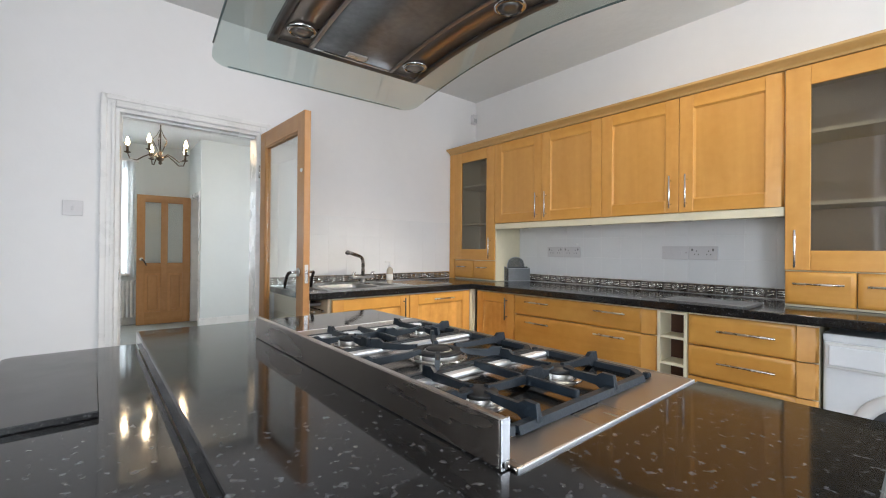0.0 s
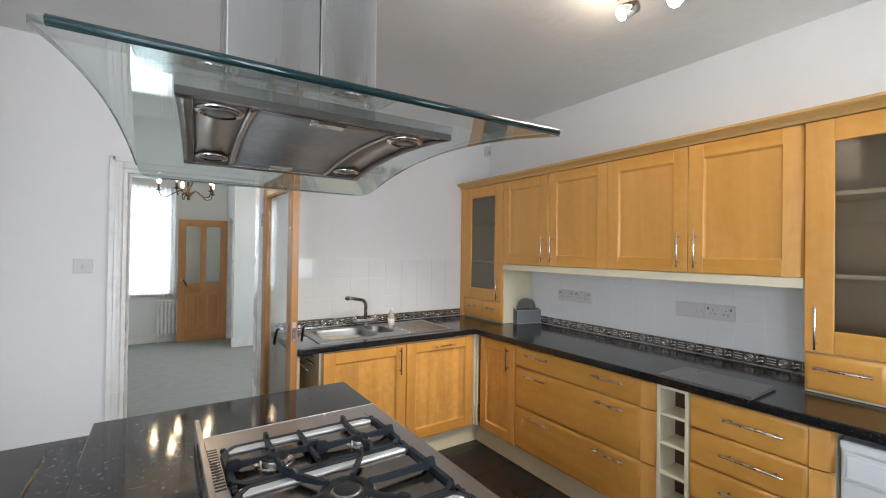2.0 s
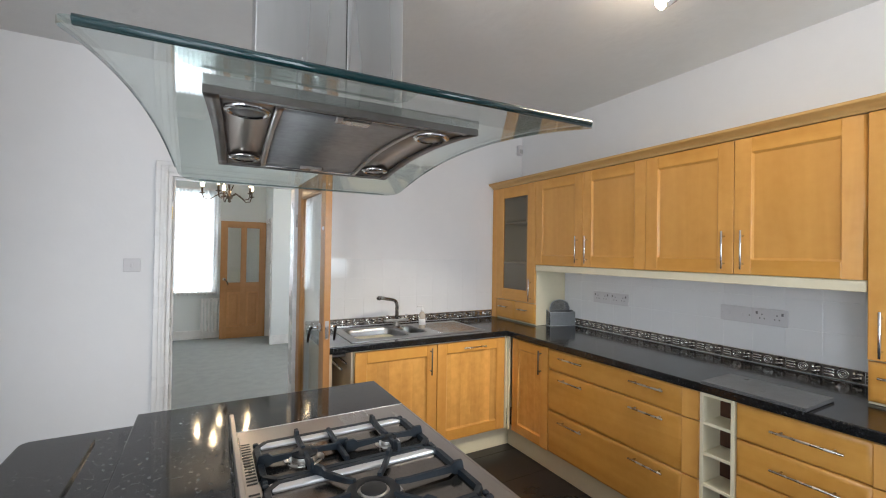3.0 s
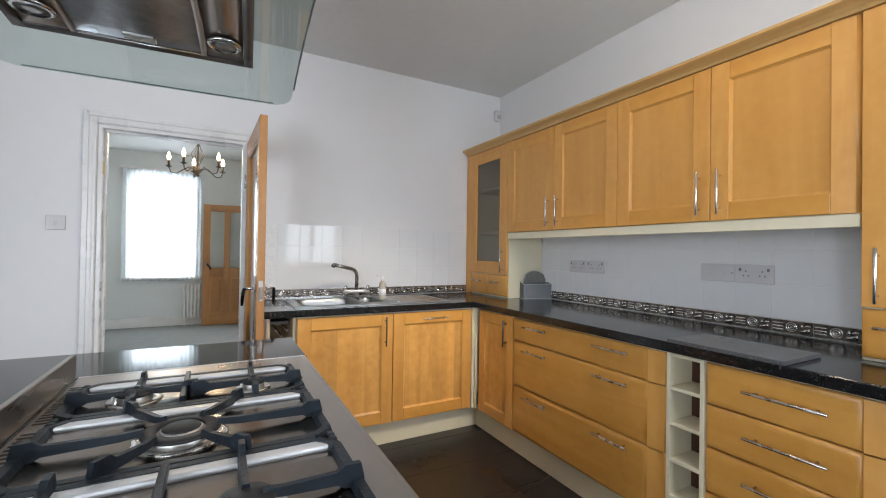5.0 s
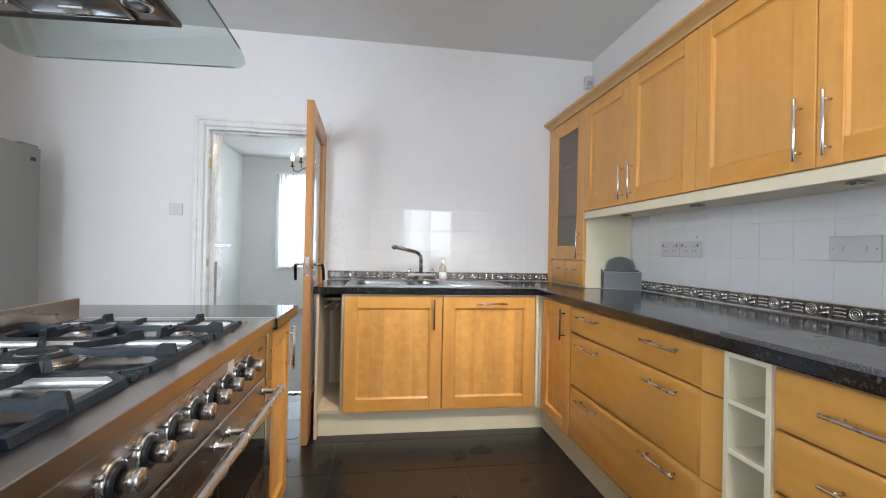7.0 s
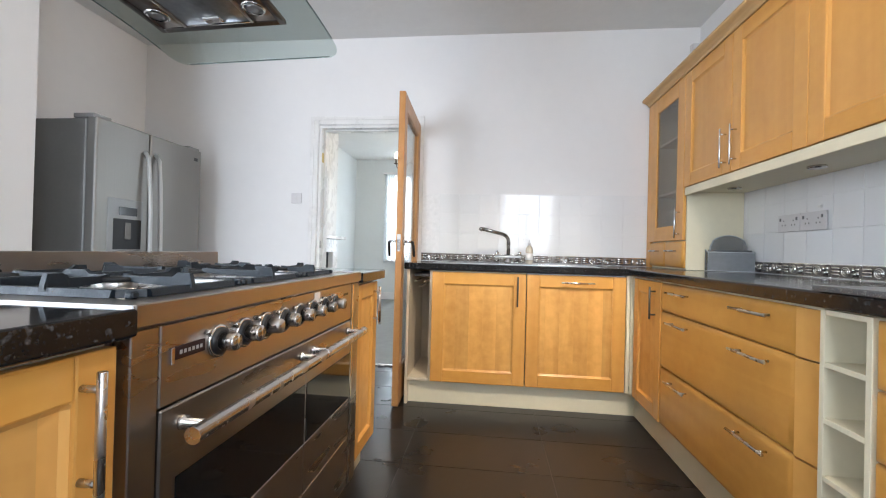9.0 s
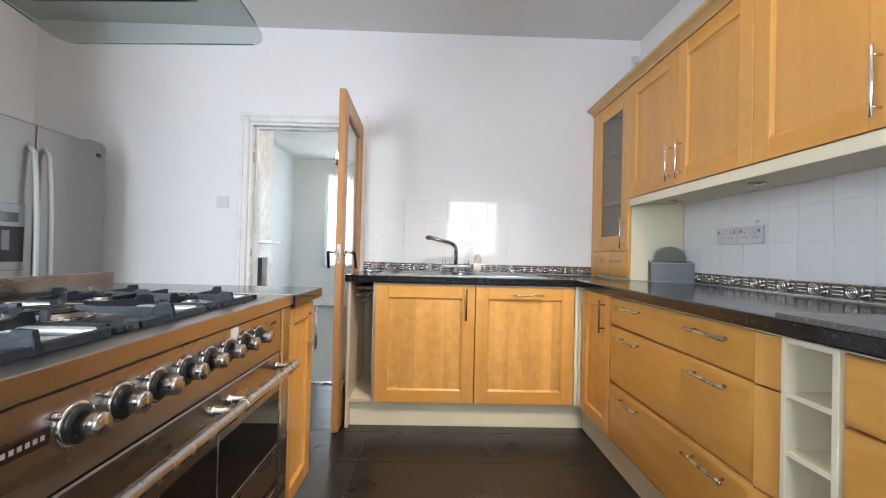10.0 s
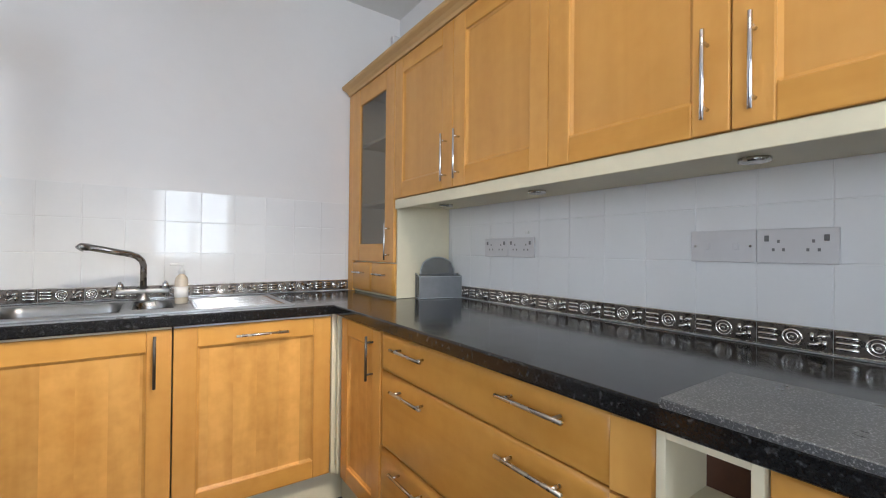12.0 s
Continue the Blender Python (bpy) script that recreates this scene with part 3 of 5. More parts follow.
for k, (x, z) in enumerate(((0.055, 0.80), (0.085, 0.765), (0.115, 0.80))):
    part("towel_bar", tube(B(), [(x, 0.02, z), (x, 0.52, z)], 0.007, 10), CHROME, u, "chrome towel bar")
part("runner", box(B(), 0.03, 0.135, 0.10, 0.50, 0.825, 0.845, 0.003), DARKST, u)

u = thing("sink_cabinet", south(1.061), "honey maple cupboard under the sink, door shut", "cabinet", GRP_B)
carcase(u, 0.604, 0.15, 0.872, 0.58)
d = shaker(u, 0, 0.604, 0.153, 0.868, 3)
bar_handle(d, 0.604 - 0.055, 0.755, 0.19, True, DARKST)

u = thing("integrated_dishwasher", south(1.667), "integrated dishwasher behind a honey maple door", "dishwasher", GRP_B)
part("body", box(B(), 0.003, 0.603, 0.024, 0.57, 0.15, 0.872), WHITEE, u)
d = shaker(u, 0, 0.606, 0.153, 0.868, 8)
bar_handle(d, 0.31, 0.822, 0.20, False)

u = thing("corner_post", pose(0, 0, 0), "cream corner filler post between two runs of units", "filler panel", GRP_B)
bm = B()
box(bm, 2.276, 2.296, 2.398, 2.42, 0.15, 0.876, 0.002)
box(bm, 2.2965, 2.318, 2.378, 2.398, 0.15, 0.876, 0.002)
part("post", bm, CREAM, u)

u = thing("corner_cabinet", west(2.345), "honey maple corner cupboard with a narrow door", "cabinet", GRP_B)
carcase(u, 0.388, 0.15, 0.872, 0.62)
d = shaker(u, 0.0, 0.388, 0.153, 0.868, 14, stile=0.07)
bar_handle(d, 0.325, 0.755, 0.17, True, DARKST)

u = thing("pan_drawer_unit", west(1.955), "wide honey maple unit of three pan drawers", "drawer unit", GRP_B)
carcase(u, 1.03, 0.15, 0.872, 0.62)
for z0, z1 in ((0.725, 0.868), (0.443, 0.724), (0.153, 0.442)):
    drawer_front(u, 0.0, 1.03, z0, z1, (0.225, 0.76), 0.20, None, 0.085)

u = thing("wine_rack", west(0.923), "narrow open cream wine rack with square pigeonholes", "wine rack", GRP_B)
bm = B()
box(bm, 0, 0.016, 0.0, 0.60, 0.15, 0.872, 0.001)
box(bm, 0.136, 0.152, 0.0, 0.60, 0.15, 0.872, 0.001)
part("body", bm, CREAM, u)
part("back_board", box(B(), 0.016, 0.136, 0.15, 0.162, 0.15, 0.872), material("dark_back_board", (0.075, 0.030, 0.016), 0.4, vary=0.15), u, "dark reddish wooden back")
for z in (0.150, 0.278, 0.428, 0.577, 0.722, 0.858):
    part("shelf", box(B(), 0.016, 0.136, 0.001, 0.149, z, z + 0.014, 0.001), CREAM, u)

u = thing("drawer_unit", west(0.769), "honey maple unit of four drawers", "drawer unit", GRP_B)
carcase(u, 0.522, 0.15, 0.872, 0.62)
for z0, z1 in ((0.709, 0.868), (0.547, 0.708), (0.377, 0.546), (0.153, 0.376)):
    drawer_front(u, 0.0, 0.522, z0, z1, (0.26,), 0.235, z1 - 0.070, 0.075)

# plinths
structure("plinth_sink_run", box(B(), 0.914, 2.358, SY + 0.05, SY + 0.068, 0.0, 0.149), CREAM, "cream plinth board under the sink run", "plinth")
structure("plinth_long_run", box(B(), EX + 0.05, EX + 0.068, 0.25, SY + 0.05, 0.0, 0.149), CREAM, "cream plinth board under the long run", "plinth")

# washing machine, standing free at the end of the run
u = thing("washing_machine", west(0.236), "white front-loading washing machine under the worktop", "washing machine")
part("body", box(B(), 0, 0.595, 0.02, 0.56, 0.015, 0.842, 0.012, 3), WHITEE, u)
part("lid", box(B(), -0.001, 0.596, 0.012, 0.56, 0.815, 0.848, 0.008, 2), WHITEE, u)
part("control_panel", box(B(), 0.006, 0.589, 0.004, 0.03, 0.70, 0.812, 0.008, 2), WHITEP, u)
part("drawer", box(B(), 0.02, 0.19, -0.004, 0.01, 0.715, 0.80, 0.006, 2), WHITEE, u, "white detergent drawer")
part("dial", lathe(B(), [(0.03, 0.004), (0.03, -0.012), (0.022, -0.018)], (0.33, 0, 0.755), 20, 1), WHITEP, u)
bm = B()
ring_bar(bm, (0.30, 0.012, 0.44), 0.192, 0.028, 1, 36, 10)
part("door_ring", bm, WHITEP, u, "white porthole ring")
bm = B()
ring_bar(bm, (0.30, 0.0, 0.44), 0.152, 0.017, 1, 36, 8)
part("door_seal", bm, GREY, u, "grey porthole rim")
part("porthole", lathe(B(), [(0.144, 0.005), (0.12, 0.03), (0.06, 0.06), (0.0001, 0.07)], (0.30, 0, 0.44), 28, 1), OVENG, u, "dark glass porthole")

# worktop along two walls, with the sink cut-out
SX0, SX1, SYA, SYB = 1.10, 1.685, 2.515, 2.90
xs = [0.88, SX0, SX1, 2.275, 2.968]
ys = [-1.26, SY - 0.022, SYA, SYB, KY1 - 0.008]
bm = cells(B(), xs, ys, lambda x, y: (y > SY - 0.022 or x > 2.275) and not (SX0 < x < SX1 and SYA < y < SYB), lambda u, v, w: (u, v, w), TOPZ - TT, TOPZ)
edges = [e for e in bm.edges if len(e.link_faces) == 2 and e.calc_face_angle() > 0.5 and abs(e.verts[0].co.z - e.verts[1].co.z) < 1e-4
         and not (SX0 - 0.01 < e.verts[0].co.x < SX1 + 0.01 and SYA - 0.01 < e.verts[0].co.y < SYB + 0.01 and SX0 - 0.01 < e.verts[1].co.x < SX1 + 0.01)]
bmesh.ops.bevel(bm, geom=edges, offset=0.006, segments=3, profile=0.5, affect="EDGES")
tagged(new("worktop", mesh_of("worktop", bm, STONEW)), "glossy black granite-pattern worktop round two walls", "worktop")

# ---- sink, tap, soap ----
sink = thing("kitchen_sink", pose(0, 0, TOPZ), "stainless steel one and a half bowl sink with drainer", "sink")


def bowl(bm, x0, x1, y0, y1, depth, rad, rings=5, seg=6):
    """A pressed bowl with round corners, from the rim down to a flat bottom."""
    def outline(k, inset, z):
        pts = []
        for cx, cy, a0 in ((x1, y1, 0), (x0, y1, 90), (x0, y0, 180), (x1, y0, 270)):
            r = rad
            ox, oy = (cx - r if cx == x1 else cx + r), (cy - r if cy == y1 else cy + r)
            for s in range(seg):
                a = radians(a0 + 90 * s / (seg - 1))
                pts.append(bm.verts.new((ox + (r - inset) * math.cos(a), oy + (r - inset) * math.sin(a), z)))
        return pts
    prof = [(-0.012, 0.006), (-0.004, 0.005), (0.0, 0.0), (0.006, -0.02), (0.014, -depth * 0.8), (0.022, -depth * 0.95), (min(0.045, rad * 0.9), -depth)]
    loops = [outline(k, i, z) for k, (i, z) in enumerate(prof)]
    for a, b in zip(loops, loops[1:]):
        for k in range(len(a)):
            f = bm.faces.new((a[k], a[(k + 1) % len(a)], b[(k + 1) % len(a)], b[k]))
            f.smooth = True
    bm.faces.new(loops[-1])
    return bm


rx = [1.055, 1.118, 1.500, 1.535, 1.675, 2.125]
ry = [2.455, 2.53, 2.585, 2.885, 2.955]
rim = cells(B(), rx, ry, lambda x, y: not (1.118 < x < 1.50 and 2.53 < y < 2.885) and not (1.535 < x < 1.675 and 2.585 < y < 2.885),
            lambda u, v, w: (u, v, w), 0.0005, 0.005)
part("rim", rim, SATIN, sink)
BOWLM = material("brushed_bowl_steel", (0.25, 0.25, 0.25), 0.30, 1.0, vary=0.1, scale=8)
part("main_bowl", bowl(B(), 1.120, 1.498, 2.532, 2.883, 0.16, 0.06), BOWLM, sink)
part("half_bowl", bowl(B(), 1.537, 1.673, 2.587, 2.883, 0.11, 0.05), BOWLM, sink)
for k in range(11):
    y = 2.50 + k * 0.036
    part("drainer_rib", tube(B(), [(1.74, y, 0.004), (1.76, y, 0.0065), (2.07, y, 0.0065), (2.09, y, 0.004)], 0.004, 6), CHROME, sink)
for x, y, z in ((1.31, 2.71, -0.158), (1.605, 2.735, -0.108)):
    part("plug_hole", lathe(B(), [(0.042, 0.0), (0.04, 0.004), (0.025, 0.003), (0.02, -0.004)], (x, y, z), 20), CHROME, sink)

tap = thing("mixer_tap", pose(1.568, 2.915, TOPZ + 0.005), "chrome bridge mixer tap with a swan-neck spout turned aside", "tap")
bm = B()
box(bm, -0.10, 0.10, -0.018, 0.018, 0.035, 0.055, 0.006, 2)
lathe(bm, [(0.028, 0.0), (0.026, 0.012), (0.018, 0.02), (0.018, 0.056)], (0, 0, 0), 18)
part("body", bm, SATIN, tap)
pts = [(0, 0, 0.05), (0, 0, 0.16), (-0.006, -0.004, 0.185), (-0.025, -0.018, 0.205), (-0.05, -0.035, 0.215), (-0.19, -0.12, 0.245)]
# base colour darkened to stand for the dark room mirrored in the spout
TAPM = material("darkened_tap_steel", (0.27, 0.26, 0.255), 0.26, 1.0, vary=0.06, scale=20)
part("spout", tube(B(), pts, 0.0135, 12), TAPM, tap)
part("nozzle", tube(B(), [(-0.185, -0.117, 0.244), (-0.205, -0.129, 0.246), (-0.212, -0.133, 0.236)], 0.016, 12), TAPM, tap)
for x in (-0.085, 0.085):
    bm = B()
    lathe(bm, [(0.014, 0.05), (0.014, 0.078), (0.010, 0.084)], (x, 0, 0), 14)
    box(bm, x - 0.006, x + 0.006, -0.03, 0.006, 0.082, 0.092, 0.003)
    part("tap_lever", bm, CHROME, tap)

soap = thing("soap_bottle", pose(1.708, 2.735, TOPZ + 0.005), "clear pump bottle of amber hand soap", "soap dispenser")
part("bottle", lathe(B(), [(0.024, 0.0), (0.026, 0.005), (0.026, 0.100), (0.022, 0.116), (0.011, 0.128), (0.011, 0.137)], (0, 0, 0), 20), SOAP, soap)
part("label", lathe(B(), [(0.0266, 0.028), (0.0266, 0.075)], (0, 0, 0), 20), WHITEP, soap, "pale paper label")
bm = B()
lathe(bm, [(0.013, 0.132), (0.013, 0.148), (0.006, 0.150), (0.005, 0.170)], (0, 0, 0), 14)
box(bm, -0.045, 0.010, -0.006, 0.006, 0.168, 0.178, 0.002)
part("pump", bm, WHITEP, soap, "white plastic pump")

# ---- wall cupboards ----
WF = 2.612
wall_front = lambda y: pose(WF, y, 0, 0, 0, -90)
CT = 2.135
for i, (y, seed) in enumerate(((2.447, 21), (1.437, 25))):
    u = thing("wall_cupboard", wall_front(y), "honey maple double wall cupboard, both doors shut", "cupboard", GRP_W)
    carcase(u, 1.010, 1.432, CT, 0.352)
    for k in (0, 1):
        d = shaker(u, 0.505 * k, 0.505 * (k + 1), 1.432, CT, seed + k, panel=MAPLE_Q, round_end=(i == 1 and k == 1))
        bar_handle(d, 0.46 if k == 0 else 0.55, 1.56, 0.20, True, CHROME)

u = thing("light_pelmet", pose(0, 0, 0), "cream light pelmet below the wall cupboards", "pelmet", GRP_W)
part("board", box(B(), WF + 0.006, WF + 0.026, 0.428, 2.446, 1.383, 1.430, 0.002), CREAM, u)
part("underside", box(B(), WF + 0.027, 2.96, 0.428, 2.446, 1.402, 1.4315), CREAM, u)
for y in (2.25, 1.65, 0.95):
    bm = lathe(B(), [(0.034, 1.4015), (0.034, 1.392), (0.026, 1.390)], (2.80, y, 0), 20)
    part("puck_light", bm, NICKEL, u, "unlit round under-cupboard light")


def dresser(y, label, seed):
    """Tall glazed cupboard standing on the worktop above two small drawers."""
    u = thing("glazed_dresser_unit", wall_front(y), label, "cupboard", GRP_W)
    w = 0.535
    bm = B()
    t = 0.018
    box(bm, 0.0005, t, 0.023, 0.352, TOPZ + 0.002, CT)
    box(bm, w - t, w - 0.0005, 0.023, 0.352, TOPZ + 0.002, CT)
    for z in (TOPZ + 0.002, 1.092, CT - t):
        box(bm, t, w - t, 0.023, 0.352, z, z + t)
    part("body", bm, CREAM, u)
    part("back_board", box(B(), t, w - t, 0.344, 0.352, TOPZ + 0.02, CT - t), CARC, u)
    for z in (1.435, 1.80):
        part("shelf", box(B(), t, w - t, 0.05, 0.343, z, z + 0.018, 0.001), CREAM, u)
    d = shaker(u, 0, w, 1.105, CT, seed, stile=0.10, glazed=True)
    bar_handle(d, w - 0.045 if y > 2 else 0.045, 1.215, 0.19, True, CHROME)
    for k in (0, 1):
        drawer_front(u, w / 2 * k, w / 2 * (k + 1), TOPZ + 0.012, 1.102, (w / 2 * (k + 0.5),), 0.19 if y < 2 else 0.12, 1.04)
    return u


dresser(2.984, "honey maple glazed cupboard and two drawers in the corner", 31)
dresser(0.425, "honey maple glazed cupboard with inside shelves and two small drawers", 33)

u = thing("cornice", pose(0, 0, 0), "stepped maple cornice along the top of the wall cupboards", "cornice", GRP_W)
bm = B()
prof = [(WF + 0.02, CT + 0.002), (WF - 0.004, CT + 0.002), (WF - 0.010, CT + 0.014), (WF - 0.026, CT + 0.026), (WF - 0.045, CT + 0.034), (WF - 0.052, CT + 0.040), (WF - 0.052, CT + 0.052), (WF + 0.02, CT + 0.052)]
rows = [[bm.verts.new((x, y, z)) for x, z in prof] for y in (-0.11, KY1 - 0.015)]
for k in range(len(prof)):
    bm.faces.new((rows[0][k], rows[0][(k + 1) % len(prof)], rows[1][(k + 1) % len(prof)], rows[1][k]))
bm.faces.new(rows[0])
bm.faces.new(rows[1][::-1])
part("moulding", bm, wood("maple_cornice", (0.62, 0.39, 0.15), (0.52, 0.30, 0.09), along=1), u)
part("top_board", box(B(), WF + 0.021, 2.96, -0.11, KY1 - 0.015, CT + 0.002, CT + 0.02), CREAM, u)
part("corner_scribe", box(B(), WF + 0.004, WF + 0.024, 2.986, KY1 - 0.012, TOPZ + 0.002, CT + 0.001), MAPLE, u)

# ---- things on the long worktop ----
rackm = thing("letter_rack", pose(2.730, 2.378, TOPZ, 0, 0, -13), "grey wire mesh desk rack with an arched back", "letter rack")
FR = material("grey_wire_frame", (0.42, 0.43, 0.44), 0.4, 0.5)


def mesh_panel(pts):
    bm = B()
    n = len(pts)
    a = [bm.verts.new(p) for p in pts]
    nrm = (Vector(pts[1]) - Vector(pts[0])).cross(Vector(pts[2]) - Vector(pts[0])).normalized() * 0.0015
    b = [bm.verts.new(Vector(p) + nrm) for p in pts]
    bm.faces.new(a[::-1])
    bm.faces.new(b)
    for k in range(n):
        bm.faces.new((a[k], a[(k + 1) % n], b[(k + 1) % n], b[k]))
    return bm


w = 0.235
part("front_panel", mesh_panel([(0, 0, 0.004), (w, 0, 0.004), (w, 0, 0.115), (0, 0, 0.115)]), MESHF, rackm)
part("side_panel", mesh_panel([(0, 0, 0.004), (0, 0, 0.115), (0, 0.064, 0.132), (0, 0.064, 0.004)]), MESHM, rackm)
part("side_panel", mesh_panel([(w, 0, 0.004), (w, 0.064, 0.004), (w, 0.064, 0.132), (w, 0, 0.115)]), MESHM, rackm)
part("base", mesh_panel([(0, 0, 0.003), (w, 0, 0.003), (w, 0.064, 0.003), (0, 0.064, 0.003)]), MESHM, rackm)
arc = [(0.022 + (w - 0.044) * k / 12, 0.148 + 0.068 * math.sin(math.pi * k / 12) ** 0.42) for k in range(13)]
part("back_panel", mesh_panel([(0.022, 0.054, 0.004), (w - 0.022, 0.054, 0.004)] + [(x, 0.054, z) for x, z in arc[::-1]]), MESHM, rackm)
part("middle_panel", mesh_panel([(0.006, 0.03, 0.004), (w - 0.006, 0.03, 0.004), (w - 0.006, 0.03, 0.13), (0.006, 0.03, 0.13)]), MESHM, rackm)
for pts in ([(0, 0, 0.004), (w, 0, 0.004), (w, 0, 0.115), (0, 0, 0.115), (0, 0, 0.004)], [(0, 0, 0.115), (0, 0.064, 0.132), (0, 0.064, 0.004), (0, 0, 0.004)],
            [(w, 0, 0.115), (w, 0.064, 0.132), (w, 0.064, 0.004), (w, 0, 0.004)], [(0.022, 0.054, 0.004)] + [(x, 0.054, z) for x, z in arc] + [(w - 0.022, 0.054, 0.004)]):
    part("wire_frame", tube(B(), pts, 0.0035, 6), FR, rackm)

tagged(new("worktop_saver", mesh_of("worktop_saver", box(B(), 2.262, 2.53, 0.50, 0.90, TOPZ + 0.001, TOPZ + 0.016, 0.002), SLABM)),
       "speckled grey granite worktop saver lying on the worktop", "chopping board", "granite boards")


def sockets(name, y0, y1, z0, z1, gangs, label):
    """Surface plates with rocker switches and grey marks for the shaded pin holes, on the long wall."""
    u = thing(name, pose(2.9635, y1, 0, 0, 0, -90), label, "socket")
    n = len(gangs)
    w = (y1 - y0) / n
    for k, kind in enumerate(gangs):
        p = part("plate", box(B(), k * w + 0.0006, (k + 1) * w - 0.0006, -0.010, 0.0, z0, z1, 0.003, 2), PLATE, u)
        zc, cx = (z0 + z1) / 2, (k + 0.5) * w
        for s in (-1, 1):
            if kind == "double":
                part("rocker", box(B(), cx + s * w * 0.36 - 0.005, cx + s * w * 0.36 + 0.005, -0.0135, -0.0095, zc + 0.012, zc + 0.028, 0.001), MIDG, p)
                for dx, dz in ((0, 0.012), (-0.011, -0.010), (0.011, -0.010)):
                    q = cx + s * w * 0.21 + dx
                    # grey chip on the face, for the shade inside a pin hole
                    part("pin_hole_mark", box(B(), q - 0.003, q + 0.003, -0.0105, -0.0095, zc + dz - 0.004, zc + dz + 0.004), MIDG, p)
            else:
                part("rocker", box(B(), cx + s * w * 0.22 - 0.006, cx + s * w * 0.22 + 0.006, -0.0135, -0.0095, zc - 0.010, zc + 0.010, 0.001), PLATE, p)
                part("screw", lathe(B(), [(0.004, -0.0105), (0.003, -0.0115)], (cx + s * w * 0.42, 0, zc), 8, 1), NICKEL, p)
    return u


sockets("double_socket", 1.806, 2.13, 1.144, 1.234, ("double", "double"), "white double wall sockets side by side above the worktop")
sockets("appliance_switch", 0.826, 1.166, 1.144, 1.236, ("switch", "double"), "white appliance switch plate beside a double socket")
bm = B()
box(bm, 2.955, 2.9645, 1.842, 1.862, 1.248, 1.262, 0.002)
tagged(new("cable_clip", mesh_of("cable_clip", bm, WHITEP)), "small white plastic clip on the tiles", "clip")

# ---- light switch, alarm sensor ----
u = thing("light_switch", pose(-0.243, KY1, 0), "white square light switch on the wall by the doorway", "light switch")
part("plate", box(B(), 0, 0.09, -0.010, -0.0005, 1.37, 1.456, 0.003, 2), PLATE, u)
part("rocker", box(B(), 0.038, 0.050, -0.014, -0.0095, 1.40, 1.426, 0.002), PLATE, u)
u = thing("alarm_sensor", pose(2.925, KY1 - 0.001, 2.56, 0, 0, 0), "small white motion sensor high in the corner", "sensor")
part("body", box(B(), -0.025, 0.03, -0.045, 0.0, -0.05, 0.05, 0.008, 2), PLATE, u)
part("lens", box(B(), -0.018, 0.023, -0.049, -0.044, -0.035, 0.005, 0.004, 2), HGREY, u)

# ---- island with the range cooker ----
IZ, IT = 0.9035, 0.0415
RX0, RX1, RY0, RY1 = 0.312, 0.915, 0.269, 1.337     # the cooker's place in the island
bm = cells(B(), [0.006, RX0 - 0.004, 0.928], [-0.045, RY0 - 0.004, RY1 + 0.004, 1.688], lambda x, y: not (x > RX0 - 0.004 and RY0 - 0.004 < y < RY1 + 0.004),
           lambda u, v, w: (u, v, w), IZ - IT, IZ)
edges = [e for e in bm.edges if len(e.link_faces) == 2 and e.calc_face_angle() > 0.5 and abs(e.verts[0].co.z - e.verts[1].co.z) < 1e-4]
bmesh.ops.bevel(bm, geom=edges, offset=0.005, segments=3, profile=0.5, affect="EDGES")
tagged(new("island_worktop", mesh_of("island_worktop", bm, STONE)), "glossy black granite-pattern island worktop round the cooker", "worktop")

# lower breakfast bar along the far side
bm = B()
r, x0, x1, y0, y1 = 0.03, -0.312, 0.004, -0.045, 1.695
out = []
for cx, cy, a0, rr in ((x1, y1, 0, 0.001), (x0, y1, 90, r), (x0, y0, 180, r), (x1, y0, 270, 0.001)):
    for s in range(6):
        a = radians(a0 + 18 * s)
        ox, oy = (cx - rr if cx == x1 else cx + rr), (cy - rr if cy == y1 else cy + rr)
        out.append((ox + rr * math.cos(a), oy + rr * math.sin(a)))
lo = [bm.verts.new((x, y, 0.820)) for x, y in out]
hi = [bm.verts.new((x, y, 0.860)) for x, y in out]
bm.faces.new(lo[::-1])
bm.faces.new(hi)
for k in range(len(out)):
    bm.faces.new((lo[k], lo[(k + 1) % len(out)], hi[(k + 1) % len(out)], hi[k]))
bar = thing("breakfast_bar", pose(0, 0, 0), "black granite-pattern breakfast bar a step below the island top", "counter")
part("top", bm, STONE, bar)
for y in (0.10, 1.48):
    part("leg", lathe(B(), [(0.035, 0.0), (0.035, 0.008), (0.025, 0.012), (0.025, 0.81), (0.045, 0.814), (0.045, 0.8195)], (-0.24, y, 0), 18), CHROME, bar, "chrome bar leg")
tagged(new("worktop_saver", mesh_of("worktop_saver", box(B(), -0.30, -0.10, 0.965, 1.60, 0.8605, 0.8735, 0.002), DSLAB)),
       "speckled dark granite worktop saver lying on the breakfast bar", "chopping board", "granite boards")

u = thing("island_back_panel", pose(0, 0, 0), "plain cream panel closing the back of the island", "panel")
part("board", box(B(), 0.012, 0.030, -0.03, 1.672, 0.0, 0.861), CREAM, u)
east = lambda y: pose(0.905, y, 0, 0, 0, 90)
